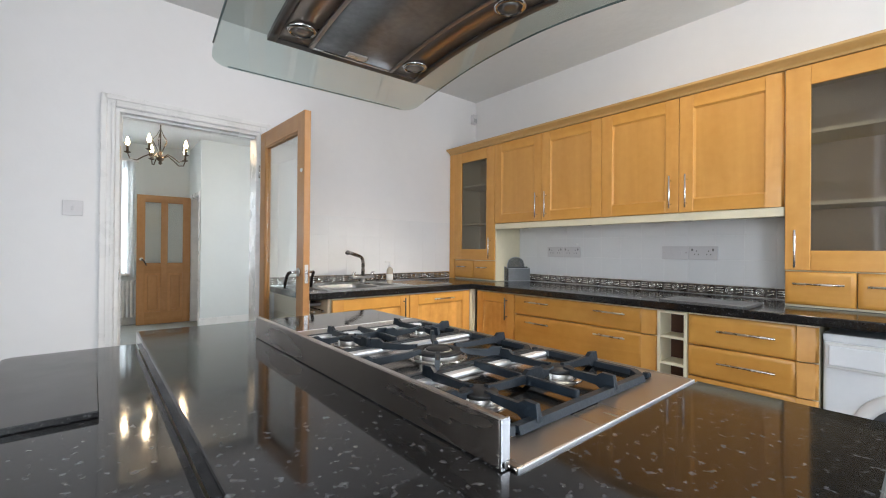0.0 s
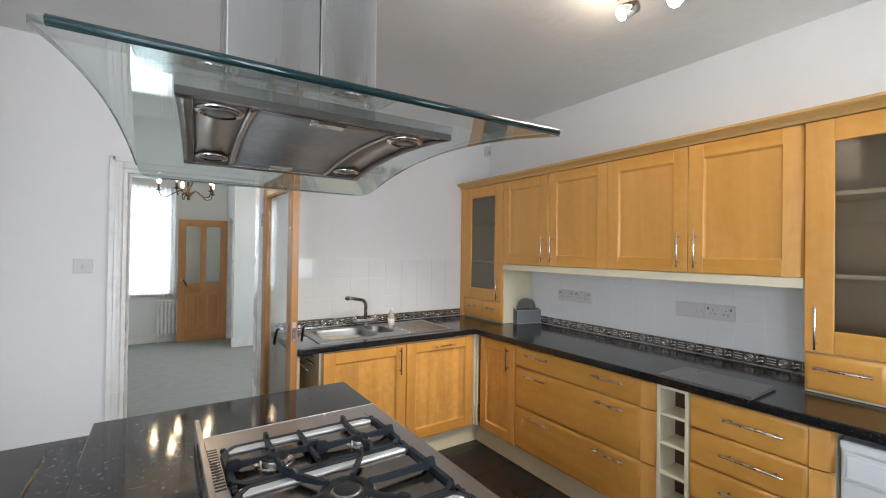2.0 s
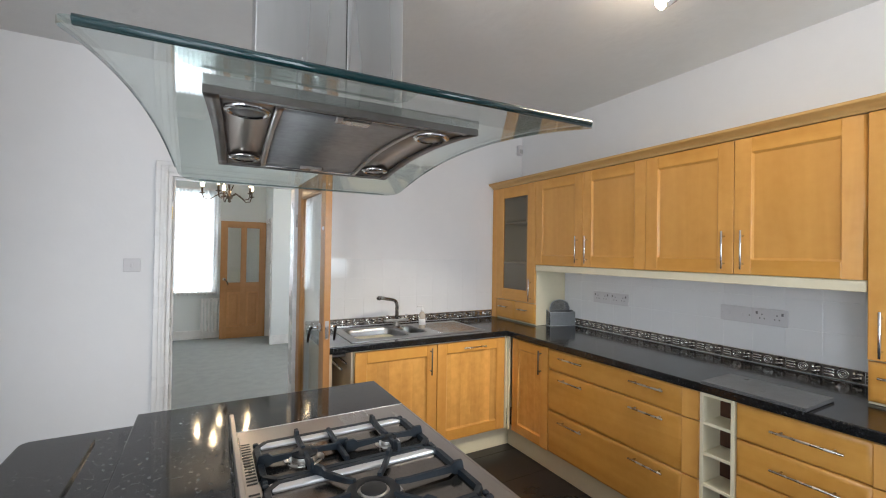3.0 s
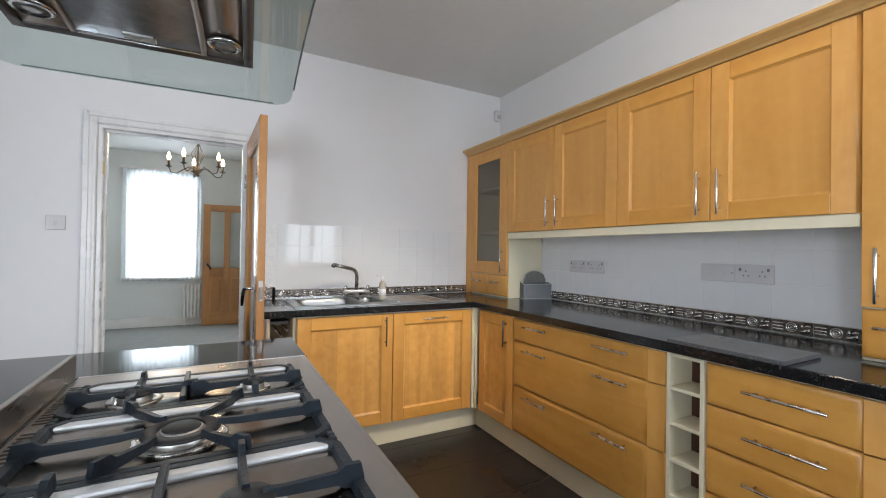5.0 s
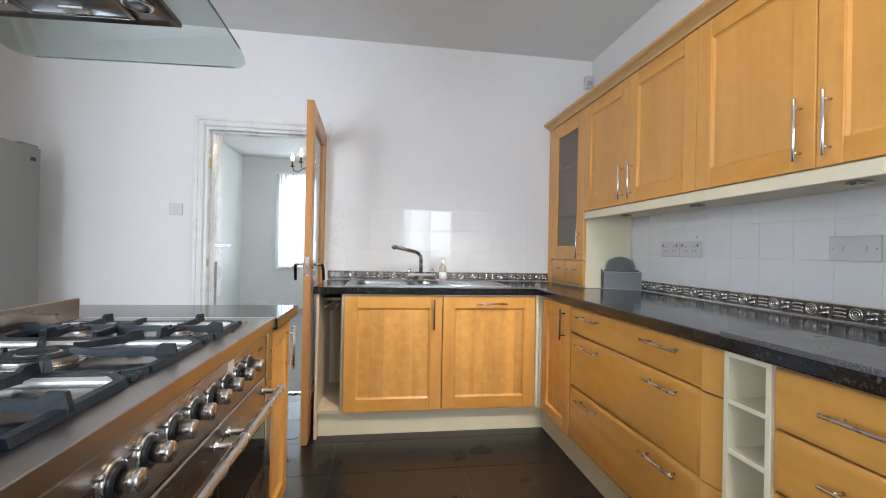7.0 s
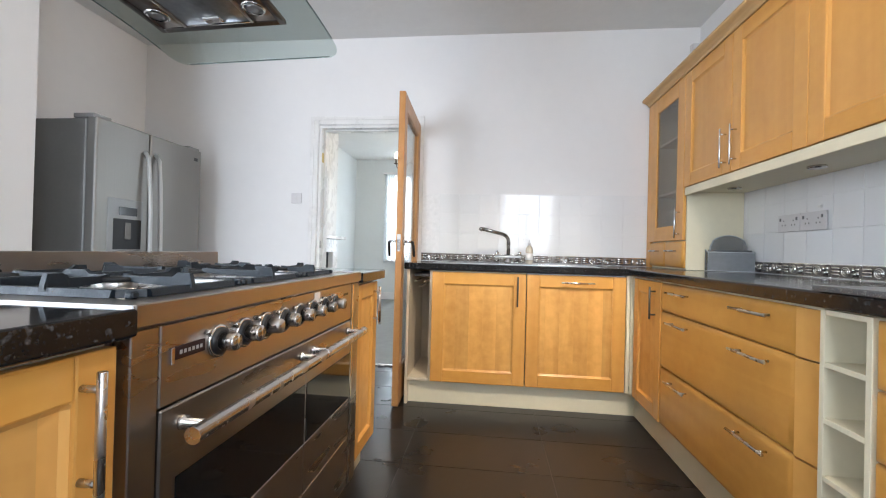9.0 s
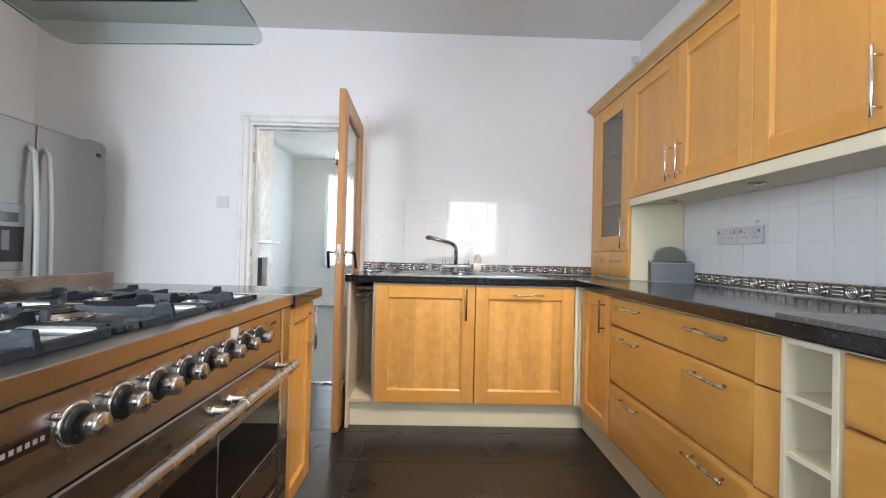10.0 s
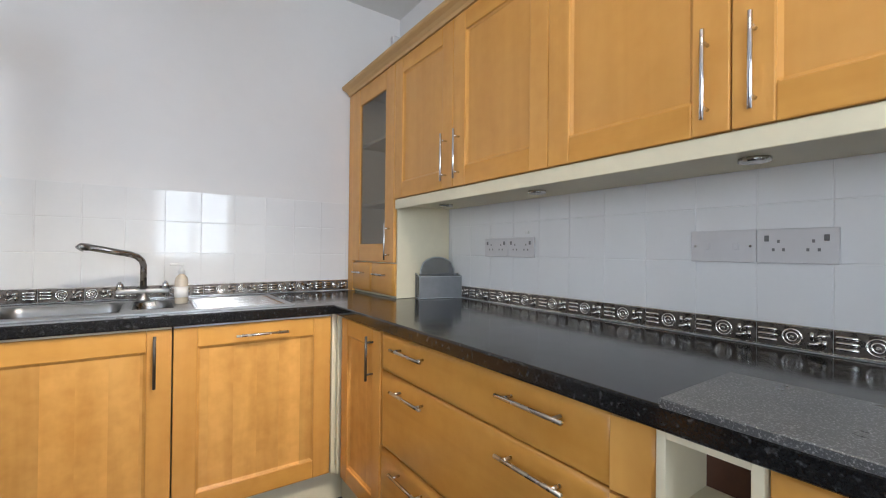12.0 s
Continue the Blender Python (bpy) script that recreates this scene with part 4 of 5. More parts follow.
for y, w, seed, hx, label in ((-0.032, 0.292, 41, 0.238, "honey maple island cupboard beside the cooker, door shut"), (1.345, 0.30, 44, 0.235, "narrow honey maple island cupboard at the end of the cooker")):
    u = thing("island_cabinet", east(y), label, "cabinet", "island units")
    carcase(u, w, 0.13, 0.858, 0.84)
    d = shaker(u, 0.0, w, 0.133, 0.852, seed, stile=0.075 if w > 0.35 else 0.06)
    bar_handle(d, hx, 0.745, 0.17, True, NICKEL, r=0.0065)
    part("plinth", box(B(), 0.005, w - 0.005, 0.06, 0.078, 0.0, 0.128), CREAM, u, "cream plinth board")

# ---- range cooker ----
rg = thing("range_cooker", pose(0, 0, 0), "wide stainless steel range cooker with gas hob and two ovens", "cooker")
bm = B()
box(bm, RX0, RX1 - 0.03, RY0, RY1, 0.10, 0.868)
part("body", bm, STEEL, rg)
bm = B()
box(bm, RX0, RX1, RY0, RY1, 0.8685, 0.906, 0.003, 2)
part("hob_plate", bm, STEEL, rg)
part("front_strip", box(B(), RX1 - 0.004, RX1 + 0.006, RY0 + 0.001, RY1 - 0.001, 0.872, 0.9075, 0.002), STEEL, rg)
part("edge_trim", box(B(), RX0, RX1 + 0.005, RY0 - 0.0036, RY0 - 0.0004, 0.872, 0.9072, 0.001), RIDGE, rg, "bright steel edge trim")
part("edge_trim", box(B(), RX0, RX1 + 0.005, RY1 + 0.0004, RY1 + 0.0036, 0.872, 0.9072, 0.001), RIDGE, rg, "bright steel edge trim")
# shallow wells with raised ridges between them
for k, (ya, yb) in enumerate(((0.335, 0.599), (0.636, 0.901), (0.938, 1.160))):
    bm = B()
    box(bm, 0.365, 0.840, ya, yb, 0.9062, 0.9078, 0.0005)
    part("burner_tray", bm, TRAY, rg)
for y in (0.617, 0.919, 1.178):
    part("ridge", box(B(), 0.37, 0.835, y - 0.018, y + 0.018, 0.9063, 0.9185, 0.005, 2), RIDGE, rg, "steel ridge between pan supports, coloured pale for reflected light")

# upstand along the far edge, with a capped end
bm = B()
box(bm, RX0 - 0.018, RX0 - 0.0045, RY0 + 0.014, RY1 - 0.002, IZ + 0.001, 0.972, 0.002)
part("upstand", bm, STEEL, rg)
part("end_cap", box(B(), RX0 - 0.020, RX0 - 0.003, RY0 + 0.009, RY0 + 0.0135, IZ + 0.001, 0.973, 0.001), CHROME, rg)
for k in range(51):
    y = 0.36 + k * 0.018
    if k % 17 > 14:
        continue
    # thin black strip on the plate for the dark inside a vent slot
    part("vent_slot_strip", box(B(), RX0 + 0.010, RX0 + 0.036, y, y + 0.008, 0.9062, 0.9068), CAPM, rg)


def burner(x, y, r, ring=False):
    c = (x, y, 0.9078)
    w = 1.18 if ring else 1.5
    part("burner_dish", lathe(B(), [(r * w * 1.03, 0.0), (r * w, 0.003), (r * 1.08, 0.002), (r * 1.0, 0.001)], c, 28), NICKEL, rg)
    part("burner_crown", lathe(B(), [(r * 0.94, 0.001), (r * 0.96, 0.004), (r * 0.96, 0.012), (r * 0.92, 0.014), (r * 0.6, 0.014)], c, 28), BRASSY, rg)
    if ring:
        bm = lathe(B(), [(r * 0.62, 0.0138), (r * 0.62, 0.0185), (r * 0.66, 0.0205), (r * 0.95, 0.0195), (r * 1.02, 0.017), (r * 1.02, 0.0138), (r * 0.62, 0.0138)], c, 32)
        part("burner_cap", bm, CAPM, rg)
        part("inner_crown", lathe(B(), [(r * 0.56, 0.005), (r * 0.56, 0.0180), (r * 0.5, 0.0200)], c, 24), BRASSY, rg)
        part("inner_cap", lathe(B(), [(r * 0.5, 0.0185), (r * 0.5, 0.0215), (r * 0.46, 0.0230), (0.0001, 0.0232)], c, 24), CAPM, rg)
    else:
        part("burner_cap", lathe(B(), [(r * 0.9, 0.0135), (r * 1.02, 0.0150), (r * 1.02, 0.0205), (r * 0.96, 0.0225), (0.0001, 0.0230)], c, 28), CAPM, rg)
    part("igniter", tube(B(), [(x - r * 1.1, y - r * 0.3, 0.909), (x - r * 1.1, y - r * 0.3, 0.924)], 0.003, 6), WHITEP, rg, "white igniter pin")


burner(0.443, 0.470, 0.036)
burner(0.692, 0.470, 0.037)
burner(0.595, 0.775, 0.066, True)
burner(0.482, 1.055, 0.037)
burner(0.738, 1.035, 0.027)


def grate(ya, yb, hubs):
    """A cast iron pan support: rounded frame, feet, and fingers towards each burner."""
    bm = B()
    xa, xb, z = 0.362, 0.848, 0.9200
    c = 0.03
    loop = [(xa + c, ya), (xb - c, ya), (xb, ya + c), (xb, yb - c), (xb - c, yb), (xa + c, yb), (xa, yb - c), (xa, ya + c)]
    for (ax, ay), (bx, by) in zip(loop, loop[1:] + loop[:1]):
        d = Vector((bx - ax, by - ay, 0)).normalized()
        s = Vector((-d.y, d.x, 0)) * 0.0098
        vs = [bm.verts.new(Vector((px, py, pz)) + s * sg) for (px, py) in ((ax, ay), (bx, by)) for pz, sg in ((z - 0.013, -1.2), (z - 0.013, 1.2), (z, 0.75), (z, -0.75))]
        for q in ((0, 1, 2, 3), (7, 6, 5, 4), (0, 4, 5, 1), (1, 5, 6, 2), (2, 6, 7, 3), (3, 7, 4, 0)):
            bm.faces.new([vs[i] for i in q])
    part("pan_support", bm, IRON, rg, "blue-black cast iron pan support")
    for x, y in ((xa, ya), (xb, ya), (xa, yb), (xb, yb)):
        part("support_foot", box(B(), x - 0.008, x + 0.008, y - 0.008, y + 0.008, 0.9065, z - 0.001, 0.003), IRON, rg)
    ym = (ya + yb) / 2
    for hx, hy, rad in hubs:
        wide = len(hubs) == 1
        for (ex, ey) in ((hx - 0.105, ya), (hx + 0.105, ya), (hx - 0.105, yb), (hx + 0.105, yb), (xa, hy), (xb, hy)) if wide else ((hx, ya), (hx, yb), (xa if hx < 0.55 else (xa + xb) / 2, hy), (xb if hx > 0.6 else (xa + xb) / 2, hy)):
            d = Vector((hx - ex, hy - ey, 0))
            L = d.length - rad
            d.normalize()
            s = Vector((-d.y, d.x, 0)) * 0.0070
            bm = B()
            a = Vector((ex, ey, 0))
            sect = ((-0.010, z - 0.010, z + 0.002), (-0.005, z - 0.012, z + 0.022), (0.020, z - 0.011, z + 0.023), (0.032, z - 0.004, z + 0.014), (L * 0.8, z + 0.000, z + 0.013), (L, z + 0.005, z + 0.016))
            rows = [[bm.verts.new(a + d * t + s * sg + Vector((0, 0, h))) for h, sg in ((lo_, -1), (lo_, 1), (hi_, 0.7), (hi_, -0.7))] for t, lo_, hi_ in sect]
            for p, q in zip(rows, rows[1:]):
                for k in range(4):
                    bm.faces.new((p[k], p[(k + 1) % 4], q[(k + 1) % 4], q[k]))
            bm.faces.new(rows[0][::-1])
            bm.faces.new(rows[-1])
            part("support_finger", bm, IRON, rg)
    if len(hubs) > 1:
        part("cross_bar", box(B(), 0.577, 0.589, ya + 0.008, yb - 0.008, z - 0.006, z + 0.012, 0.002), IRON, rg)


grate(0.340, 0.630, ((0.443, 0.470, 0.020), (0.692, 0.470, 0.020)))
grate(0.650, 0.932, ((0.595, 0.775, 0.060),))
grate(0.952, 1.192, ((0.482, 1.055, 0.018), (0.738, 1.035, 0.014)))

# front of the cooker
FX = RX1
part("side_column", box(B(), FX - 0.03, FX - 0.001, RY0 + 0.001, 0.3236, 0.10, 0.8675, 0.002), STEEL, rg)
part("side_column", box(B(), FX - 0.03, FX - 0.001, 1.262, RY1 - 0.001, 0.10, 0.8675, 0.002), STEEL, rg)
part("trim_strip", box(B(), FX - 0.03, FX + 0.004, 1.240, 1.260, 0.10, 0.866, 0.003), CHROME, rg, "bright chrome upright strip")
part("control_panel", box(B(), FX - 0.028, FX + 0.001, 0.324, 1.238, 0.735, 0.868, 0.002), STEEL, rg)
for k in range(8):
    y = 0.464 + k * 0.0853
    knob = part("knob", lathe(B(), [(0.017, 0.012), (0.017, 0.038), (0.0155, 0.042), (0.0001, 0.042)], (FX, y, 0.815), 20, 0), NICKEL, rg, "turned steel knob")
    part("knob_skirt", lathe(B(), [(0.026, 0.003), (0.026, 0.010), (0.019, 0.0125)], (FX, y, 0.815), 24, 0), BLACK, knob, "black knob skirt")
    part("knob_ring", lathe(B(), [(0.031, 0.0008), (0.031, 0.006), (0.027, 0.0065)], (FX, y, 0.815), 24, 0), CHROME, knob)
    part("dial_mark", lathe(B(), [(0.005, 0.0012), (0.005, 0.010), (0.003, 0.011)], (FX, y - 0.034, 0.838), 10, 0), NICKEL, rg)
part("badge", box(B(), FX + 0.001, FX + 0.004, 0.352, 0.425, 0.806, 0.828, 0.001), material("dark_red_badge", (0.022, 0.006, 0.005), 0.5), rg, "dark maker's badge")
for k in range(6):
    part("badge_bar", box(B(), FX + 0.004, FX + 0.0046, 0.3620 + k * 0.0098, 0.3675 + k * 0.0098, 0.8140, 0.8205), HGREY, rg)
part("badge_end", box(B(), FX + 0.001, FX + 0.005, 0.343, 0.351, 0.800, 0.828, 0.001), CHROME, rg)
part("sticker", box(B(), FX + 0.001, FX + 0.0018, 0.905, 0.945, 0.834, 0.864), WHITEP, rg, "small white paper sticker")
part("timer_window", box(B(), FX + 0.001, FX + 0.002, 1.155, 1.20, 0.83, 0.838), BLACK, rg)
for ya, yb, nm in ((0.326, 0.857, "main oven door"), (0.860, 1.236, "tall oven door")):
    d = part("oven_door", box(B(), FX - 0.028, FX + 0.002, ya, yb, 0.440, 0.731, 0.003), STEEL, rg, "steel " + nm)
    part("oven_window", box(B(), FX + 0.002, FX + 0.0045, ya + (0.035 if ya < 0.5 else 0.004), yb - 0.006, 0.442, 0.610, 0.0008), OVENG, d, "black glass oven window")
part("door_rail", box(B(), FX + 0.002, FX + 0.004, 0.326, 0.857, 0.655, 0.730, 0.001), STEEL, rg)
bm = B()
hx = FX + 0.058
tube(bm, [(hx, 0.326, 0.697), (hx, 0.328, 0.697), (hx, 1.226, 0.697), (hx, 1.228, 0.697)], 0.0140, 16)
part("oven_handle", bm, NICKEL, rg, "long brushed steel handle bar")
for y in (0.372, 0.822, 0.897, 1.196):
    part("handle_post", lathe(B(), [(0.013, 0.002), (0.013, 0.010), (0.008, 0.013), (0.008, 0.056)], (FX, y, 0.697), 14, 0), NICKEL, rg)
part("handle_collar", tube(B(), [(hx, 0.857, 0.697), (hx, 0.865, 0.697)], 0.0150, 16), CHROME, rg)
for ya, yb in ((0.326, 0.857), (0.860, 1.236)):
    part("lower_panel", box(B(), FX - 0.028, FX + 0.001, ya, yb, 0.297, 0.437, 0.002), STEEL, rg)
    part("drawer_panel", box(B(), FX - 0.028, FX + 0.001, ya, yb, 0.112, 0.293, 0.002), STEEL, rg)
part("kick_board", box(B(), FX - 0.09, FX - 0.07, RY0 + 0.01, RY1 - 0.01, 0.0, 0.10), CREAM, rg)

# ---- cooker hood ----
hd = thing("cooker_hood", pose(0.4665, 0.779, 0, 0, 0, -3.2), "island cooker hood with a curved green glass canopy and steel duct", "cooker hood")
HW, HL, HZE, RISE = 0.351, 0.497, 1.733, 0.054


def arch(y):
    return HZE + RISE * (1 - (y / HL) ** 2)


bm = B()
ny, nx = 40, 14
grid = {}
for s, dz in ((0, 0.0), (1, 0.009)):
    for i in range(ny + 1):
        y = -HL * math.cos(math.pi * i / ny)
        rc = 0.02 if y < 0 else 0.055
        e = max(0.0, abs(y) - (HL - rc))
        half = HW - rc + math.sqrt(max(rc * rc - e * e, 0.0)) if e else HW
        for j in range(nx + 1):
            grid[s, i, j] = bm.verts.new((-half + 2 * half * j / nx, y, arch(y) + dz))
for i in range(ny):
    for j in range(nx):
        for s in (0, 1):
            q = [grid[s, i, j], grid[s, i + 1, j], grid[s, i + 1, j + 1], grid[s, i, j + 1]]
            bm.faces.new(q if s == 0 else q[::-1]).smooth = True
edge_loop = [(i, 0) for i in range(ny)] + [(ny, j) for j in range(nx)] + [(i, nx) for i in range(ny, 0, -1)] + [(0, j) for j in range(nx, 0, -1)]
low, high = ([bm.verts.new(grid[s, i, j].co) for i, j in edge_loop] for s in (0, 1))
for k in range(len(edge_loop)):
    m = (k + 1) % len(edge_loop)
    bm.faces.new((low[k], low[m], high[m], high[k])).smooth = True
canopy = part("glass_canopy", bm, HOODG, hd, "curved green-tinted glass canopy")
canopy.visible_shadow = False
for s in (-1, 1):
    part("glass_edge", tube(B(), [(s * (HW + 0.0026), y, arch(y) + 0.0045) for y in (-HL * math.cos(math.pi * i / ny) for i in range(5, ny - 7))], 0.0024, 6), THINEDGE, hd)
    part("glass_edge", tube(B(), [(x, s * (HL + 0.001), HZE + 0.0045) for x in ((-HW + 0.018, 0, HW - 0.018) if s < 0 else (-HW + 0.05, 0, HW - 0.05))], 0.0058 if s < 0 else 0.0022, 8), HEDGE if s < 0 else THINEDGE, hd, "dark green polished glass edge")

# body under the glass, following the curve: frame, two lamp panels, filter
def curved(bm, x0, x1, y0, y1, drop, thick, n=14):
    rows = []
    for k in range(n + 1):
        y = y0 + (y1 - y0) * k / n
        z = arch(y) - drop
        rows.append([bm.verts.new(p) for p in ((x0, y, z), (x1, y, z), (x1, y, z + thick), (x0, y, z + thick))])
    for a, b in zip(rows, rows[1:]):
        for k in range(4):
            bm.faces.new((a[k], a[(k + 1) % 4], b[(k + 1) % 4], b[k])).smooth = k in (0, 2)
    bm.faces.new(rows[0][::-1])
    bm.faces.new(rows[-1])
    return bm


BWX, BWY = 0.240, 0.294
for xa, xb, ya, yb in ((-BWX, -BWX + 0.022, -BWY, BWY), (BWX - 0.022, BWX, -BWY, BWY), (-BWX + 0.022, BWX - 0.022, -BWY, -BWY + 0.02), (-BWX + 0.022, BWX - 0.022, BWY - 0.02, BWY)):
    part("body_rim", curved(B(), xa, xb, ya, yb, 0.013, 0.0125), DARKST, hd)
for xa, xb in ((-BWX + 0.023, -0.136), (0.136, BWX - 0.023)):
    lp = part("lamp_panel", curved(B(), xa, xb, -BWY + 0.021, BWY - 0.021, 0.010, 0.009), PANELM, hd, "curved polished steel lamp panel")
    for yc in (-0.205, 0.205):
        z = arch(yc) - 0.011
        lamp_body = part("spotlight", lathe(B(), [(0.038, 0.0), (0.038, -0.006), (0.030, -0.009), (0.028, -0.004)], ((xa + xb) / 2, yc, z), 24), CHROME, lp, "round unlit hood spotlight")
        part("lens", lathe(B(), [(0.029, -0.0055), (0.012, -0.008), (0.0001, -0.0085)], ((xa + xb) / 2, yc, z), 20), SATIN, lamp_body, "frosted lamp lens")
ft = part("grease_filter", curved(B(), -0.122, 0.122, -BWY + 0.030, BWY - 0.030, 0.012, 0.011), FILTER, hd, "curved metal mesh grease filter")
for x in (-0.1345, 0.1225):
    part("filter_frame", curved(B(), x, x + 0.012, -BWY + 0.022, BWY - 0.022, 0.0145, 0.0135), STEEL, ft)
for y in (-BWY + 0.021, BWY - 0.0295):
    part("filter_frame", curved(B(), -0.122, 0.122, y, y + 0.0085, 0.0140, 0.0130, 2), CHROME, ft)
for y in (-0.245, 0.245):
    part("filter_latch", box(B(), -0.032, 0.032, y - 0.014, y + 0.014, arch(y) - 0.018, arch(y) - 0.010, 0.002), NICKEL, ft)
# duct in two telescoping halves
DD = 0.135
bm = B()
box(bm, -0.166, 0.0094, -DD, DD, arch(DD) + 0.012, KZ - 0.001, 0.003, 2)
box(bm, 0.0106, 0.136, -DD, DD, arch(DD) + 0.012, KZ - 0.001, 0.003, 2)
part("duct", bm, material("brushed_duct_steel", (0.46, 0.455, 0.445), 0.27, 1.0, vary=0.05, scale=2, stretch=(6, 6, 0.5)), hd, "brushed steel duct up to the ceiling")
part("duct_collar", box(B(), -0.178, 0.148, -DD - 0.012, DD + 0.012, arch(DD) + 0.0095, arch(DD) + 0.022, 0.003), STEEL, hd)

# ---- fridge ----
fr = thing("fridge_freezer", pose(-0.92, 1.950, 0, 0, 0, 90), "tall steel side-by-side fridge freezer with an ice dispenser", "fridge")
W = 0.908
part("body", box(B(), 0.004, W - 0.004, 0.075, 0.69, 0.03, 1.745, 0.006), FRSIDE, fr)
split = 0.398
for a, b in ((0.0, split - 0.004), (split + 0.004, W)):
    door = part("door", box(B(), a, b, 0.0, 0.07, 0.06, 1.755, 0.012, 3), FRIDGE, fr, "brushed steel fridge door")
    hx = (split - 0.045) if a < 0.1 else (split + 0.045)
    pts = [(hx, -0.002, 0.42), (hx, -0.035, 0.45), (hx, -0.052, 0.62), (hx, -0.058, 0.90), (hx, -0.054, 1.20), (hx, -0.044, 1.42), (hx, -0.030, 1.58), (hx, -0.002, 1.62)]
    part("handle", tube(B(), pts, 0.013, 12), HGREY, door, "bowed pale grey door handle")
part("hinge_cover", box(B(), 0.0, 0.12, 0.02, 0.16, 1.745, 1.775, 0.006, 2), FRSIDE, fr)
part("hinge_cover", box(B(), W - 0.12, W, 0.02, 0.16, 1.745, 1.775, 0.006, 2), FRSIDE, fr)
dp = part("dispenser", box(B(), 0.085, 0.350, -0.006, 0.004, 0.91, 1.28, 0.004), FRSIDE, fr, "ice and water dispenser surround")
# no hollow here: a flat black plate gives the shade of the recess
part("dispenser_recess_plate", box(B(), 0.120, 0.335, -0.0075, 0.002, 0.955, 1.155, 0.004), CAPM, dp, "flat black plate standing for the dispenser's shaded recess")
part("dispenser_screen", box(B(), 0.160, 0.300, -0.008, 0.002, 1.175, 1.230, 0.003), GREY, dp)
part("paddle", box(B(), 0.205, 0.25, -0.012, -0.006, 1.02, 1.13, 0.003), DARKST, dp)
part("badge", box(B(), W - 0.085, W - 0.045, -0.0025, 0.002, 1.665, 1.69, 0.001), BLACK, fr)
part("foot_grille", box(B(), 0.01, W - 0.01, 0.03, 0.07, 0.005, 0.055), BLACK, fr)

# ---- glazed oak door standing open into the kitchen ----
kd = tagged(thing("door_kitchen", pose(0.808, 3.055, 0, 0, 0, -88.0), "glazed oak door standing open against the end of the sink run", "door"), kind="structure")
LW, LT, L0, L1 = 0.745, 0.040, 0.008, 2.012
bm = B()
st, tr, br = 0.098, 0.105, 0.22
box(bm, 0, st, 0, LT, L0, L1, 0.002)
box(bm, LW - st, LW, 0, LT, L0, L1, 0.002)
part("stile", bm, OAK, kd)
OAK_H = wood("oak_rail_veneer", (0.52, 0.27, 0.10), (0.40, 0.185, 0.055), along=0, rough=0.42)
bm = B()
box(bm, st, LW - st, 0.0005, LT - 0.0005, L1 - tr, L1, 0.002)
box(bm, st, LW - st, 0.0005, LT - 0.0005, L0, L0 + br, 0.002)
part("rail", bm, OAK_H, kd)
bm = B()
for y0, y1 in ((0.004, 0.015), (0.025, 0.036)):
    box(bm, st, st + 0.012, y0, y1, L0 + br, L1 - tr, 0.003)
    box(bm, LW - st - 0.012, LW - st, y0, y1, L0 + br, L1 - tr, 0.003)
    box(bm, st + 0.012, LW - st - 0.012, y0, y1, L0 + br, L0 + br + 0.012, 0.003)
    box(bm, st + 0.012, LW - st - 0.012, y0, y1, L1 - tr - 0.012, L1 - tr, 0.003)
part("glazing_bead", bm, OAK, kd)
pn = part("pane", box(B(), st + 0.004, LW - st - 0.004, 0.017, 0.023, L0 + br + 0.004, L1 - tr - 0.004), GLASS, kd, "clear glass pane")
pn.visible_shadow = False


def lever(parent, x, z, sgn, y, back):
    """A round-rose lever handle; sgn is the side of the door, back the way the lever points."""
    bm = B()
    lathe(bm, [(0.026, 0.0), (0.026, sgn * 0.007), (0.02, sgn * 0.010)], (x, y, z), 20, 1)
    h = part("door_handle", bm, NICKEL, parent, "round nickel rose")
    bm = B()
    part("neck", tube(B(), [(x, y, z), (x, y + sgn * 0.050, z)], 0.0085, 12), CHROME, h)
    pts = [(x, y + sgn * 0.046, z), (x + back * 0.010, y + sgn * 0.056, z - 0.004), (x + back * 0.030, y + sgn * 0.060, z - 0.026), (x + back * 0.052, y + sgn * 0.062, z - 0.068), (x + back * 0.060, y + sgn * 0.062, z - 0.098)]
    tube(bm, pts, 0.009, 10, radii=[0.008, 0.010, 0.0095, 0.009, 0.0075])
    part("lever", bm, LEVER, h, "dark bronze lever")
    return h


lever(kd, LW - 0.06, 1.055, -1, 0.0, -1)
lever(kd, LW - 0.06, 1.055, 1, LT, -1)
part("lock_plate", box(B(), LW - 0.001, LW + 0.002, 0.009, 0.031, 0.99, 1.10, 0.0005), NICKEL, kd, "steel latch plate")
part("latch", box(B(), LW + 0.002, LW + 0.010, 0.014, 0.026, 1.048, 1.066, 0.002), CHROME, kd)
part("bumper", lathe(B(), [(0.012, 0.0), (0.012, -0.004), (0.008, -0.007)], (LW - 0.035, 0.0, 1.66), 14, 1), WHITEP, kd, "small white plastic bumper")
for z in (0.25, 1.70):
    part("hinge", tube(B(), [(-0.004, -0.004, z), (-0.004, -0.004, z + 0.09)], 0.007, 10), NICKEL, kd)

# ---- ceiling spot bar ----
sl = thing("ceiling_spotlight", pose(2.03, 0.765, KZ - 0.001, 0, 0, -66), "chrome ceiling spotlight bar with lit spots", "ceiling light")
bm = B()
box(bm, -0.20, 0.20, -0.025, 0.025, -0.022, 0.0, 0.008, 2)
part("bar", bm, CHROME, sl)
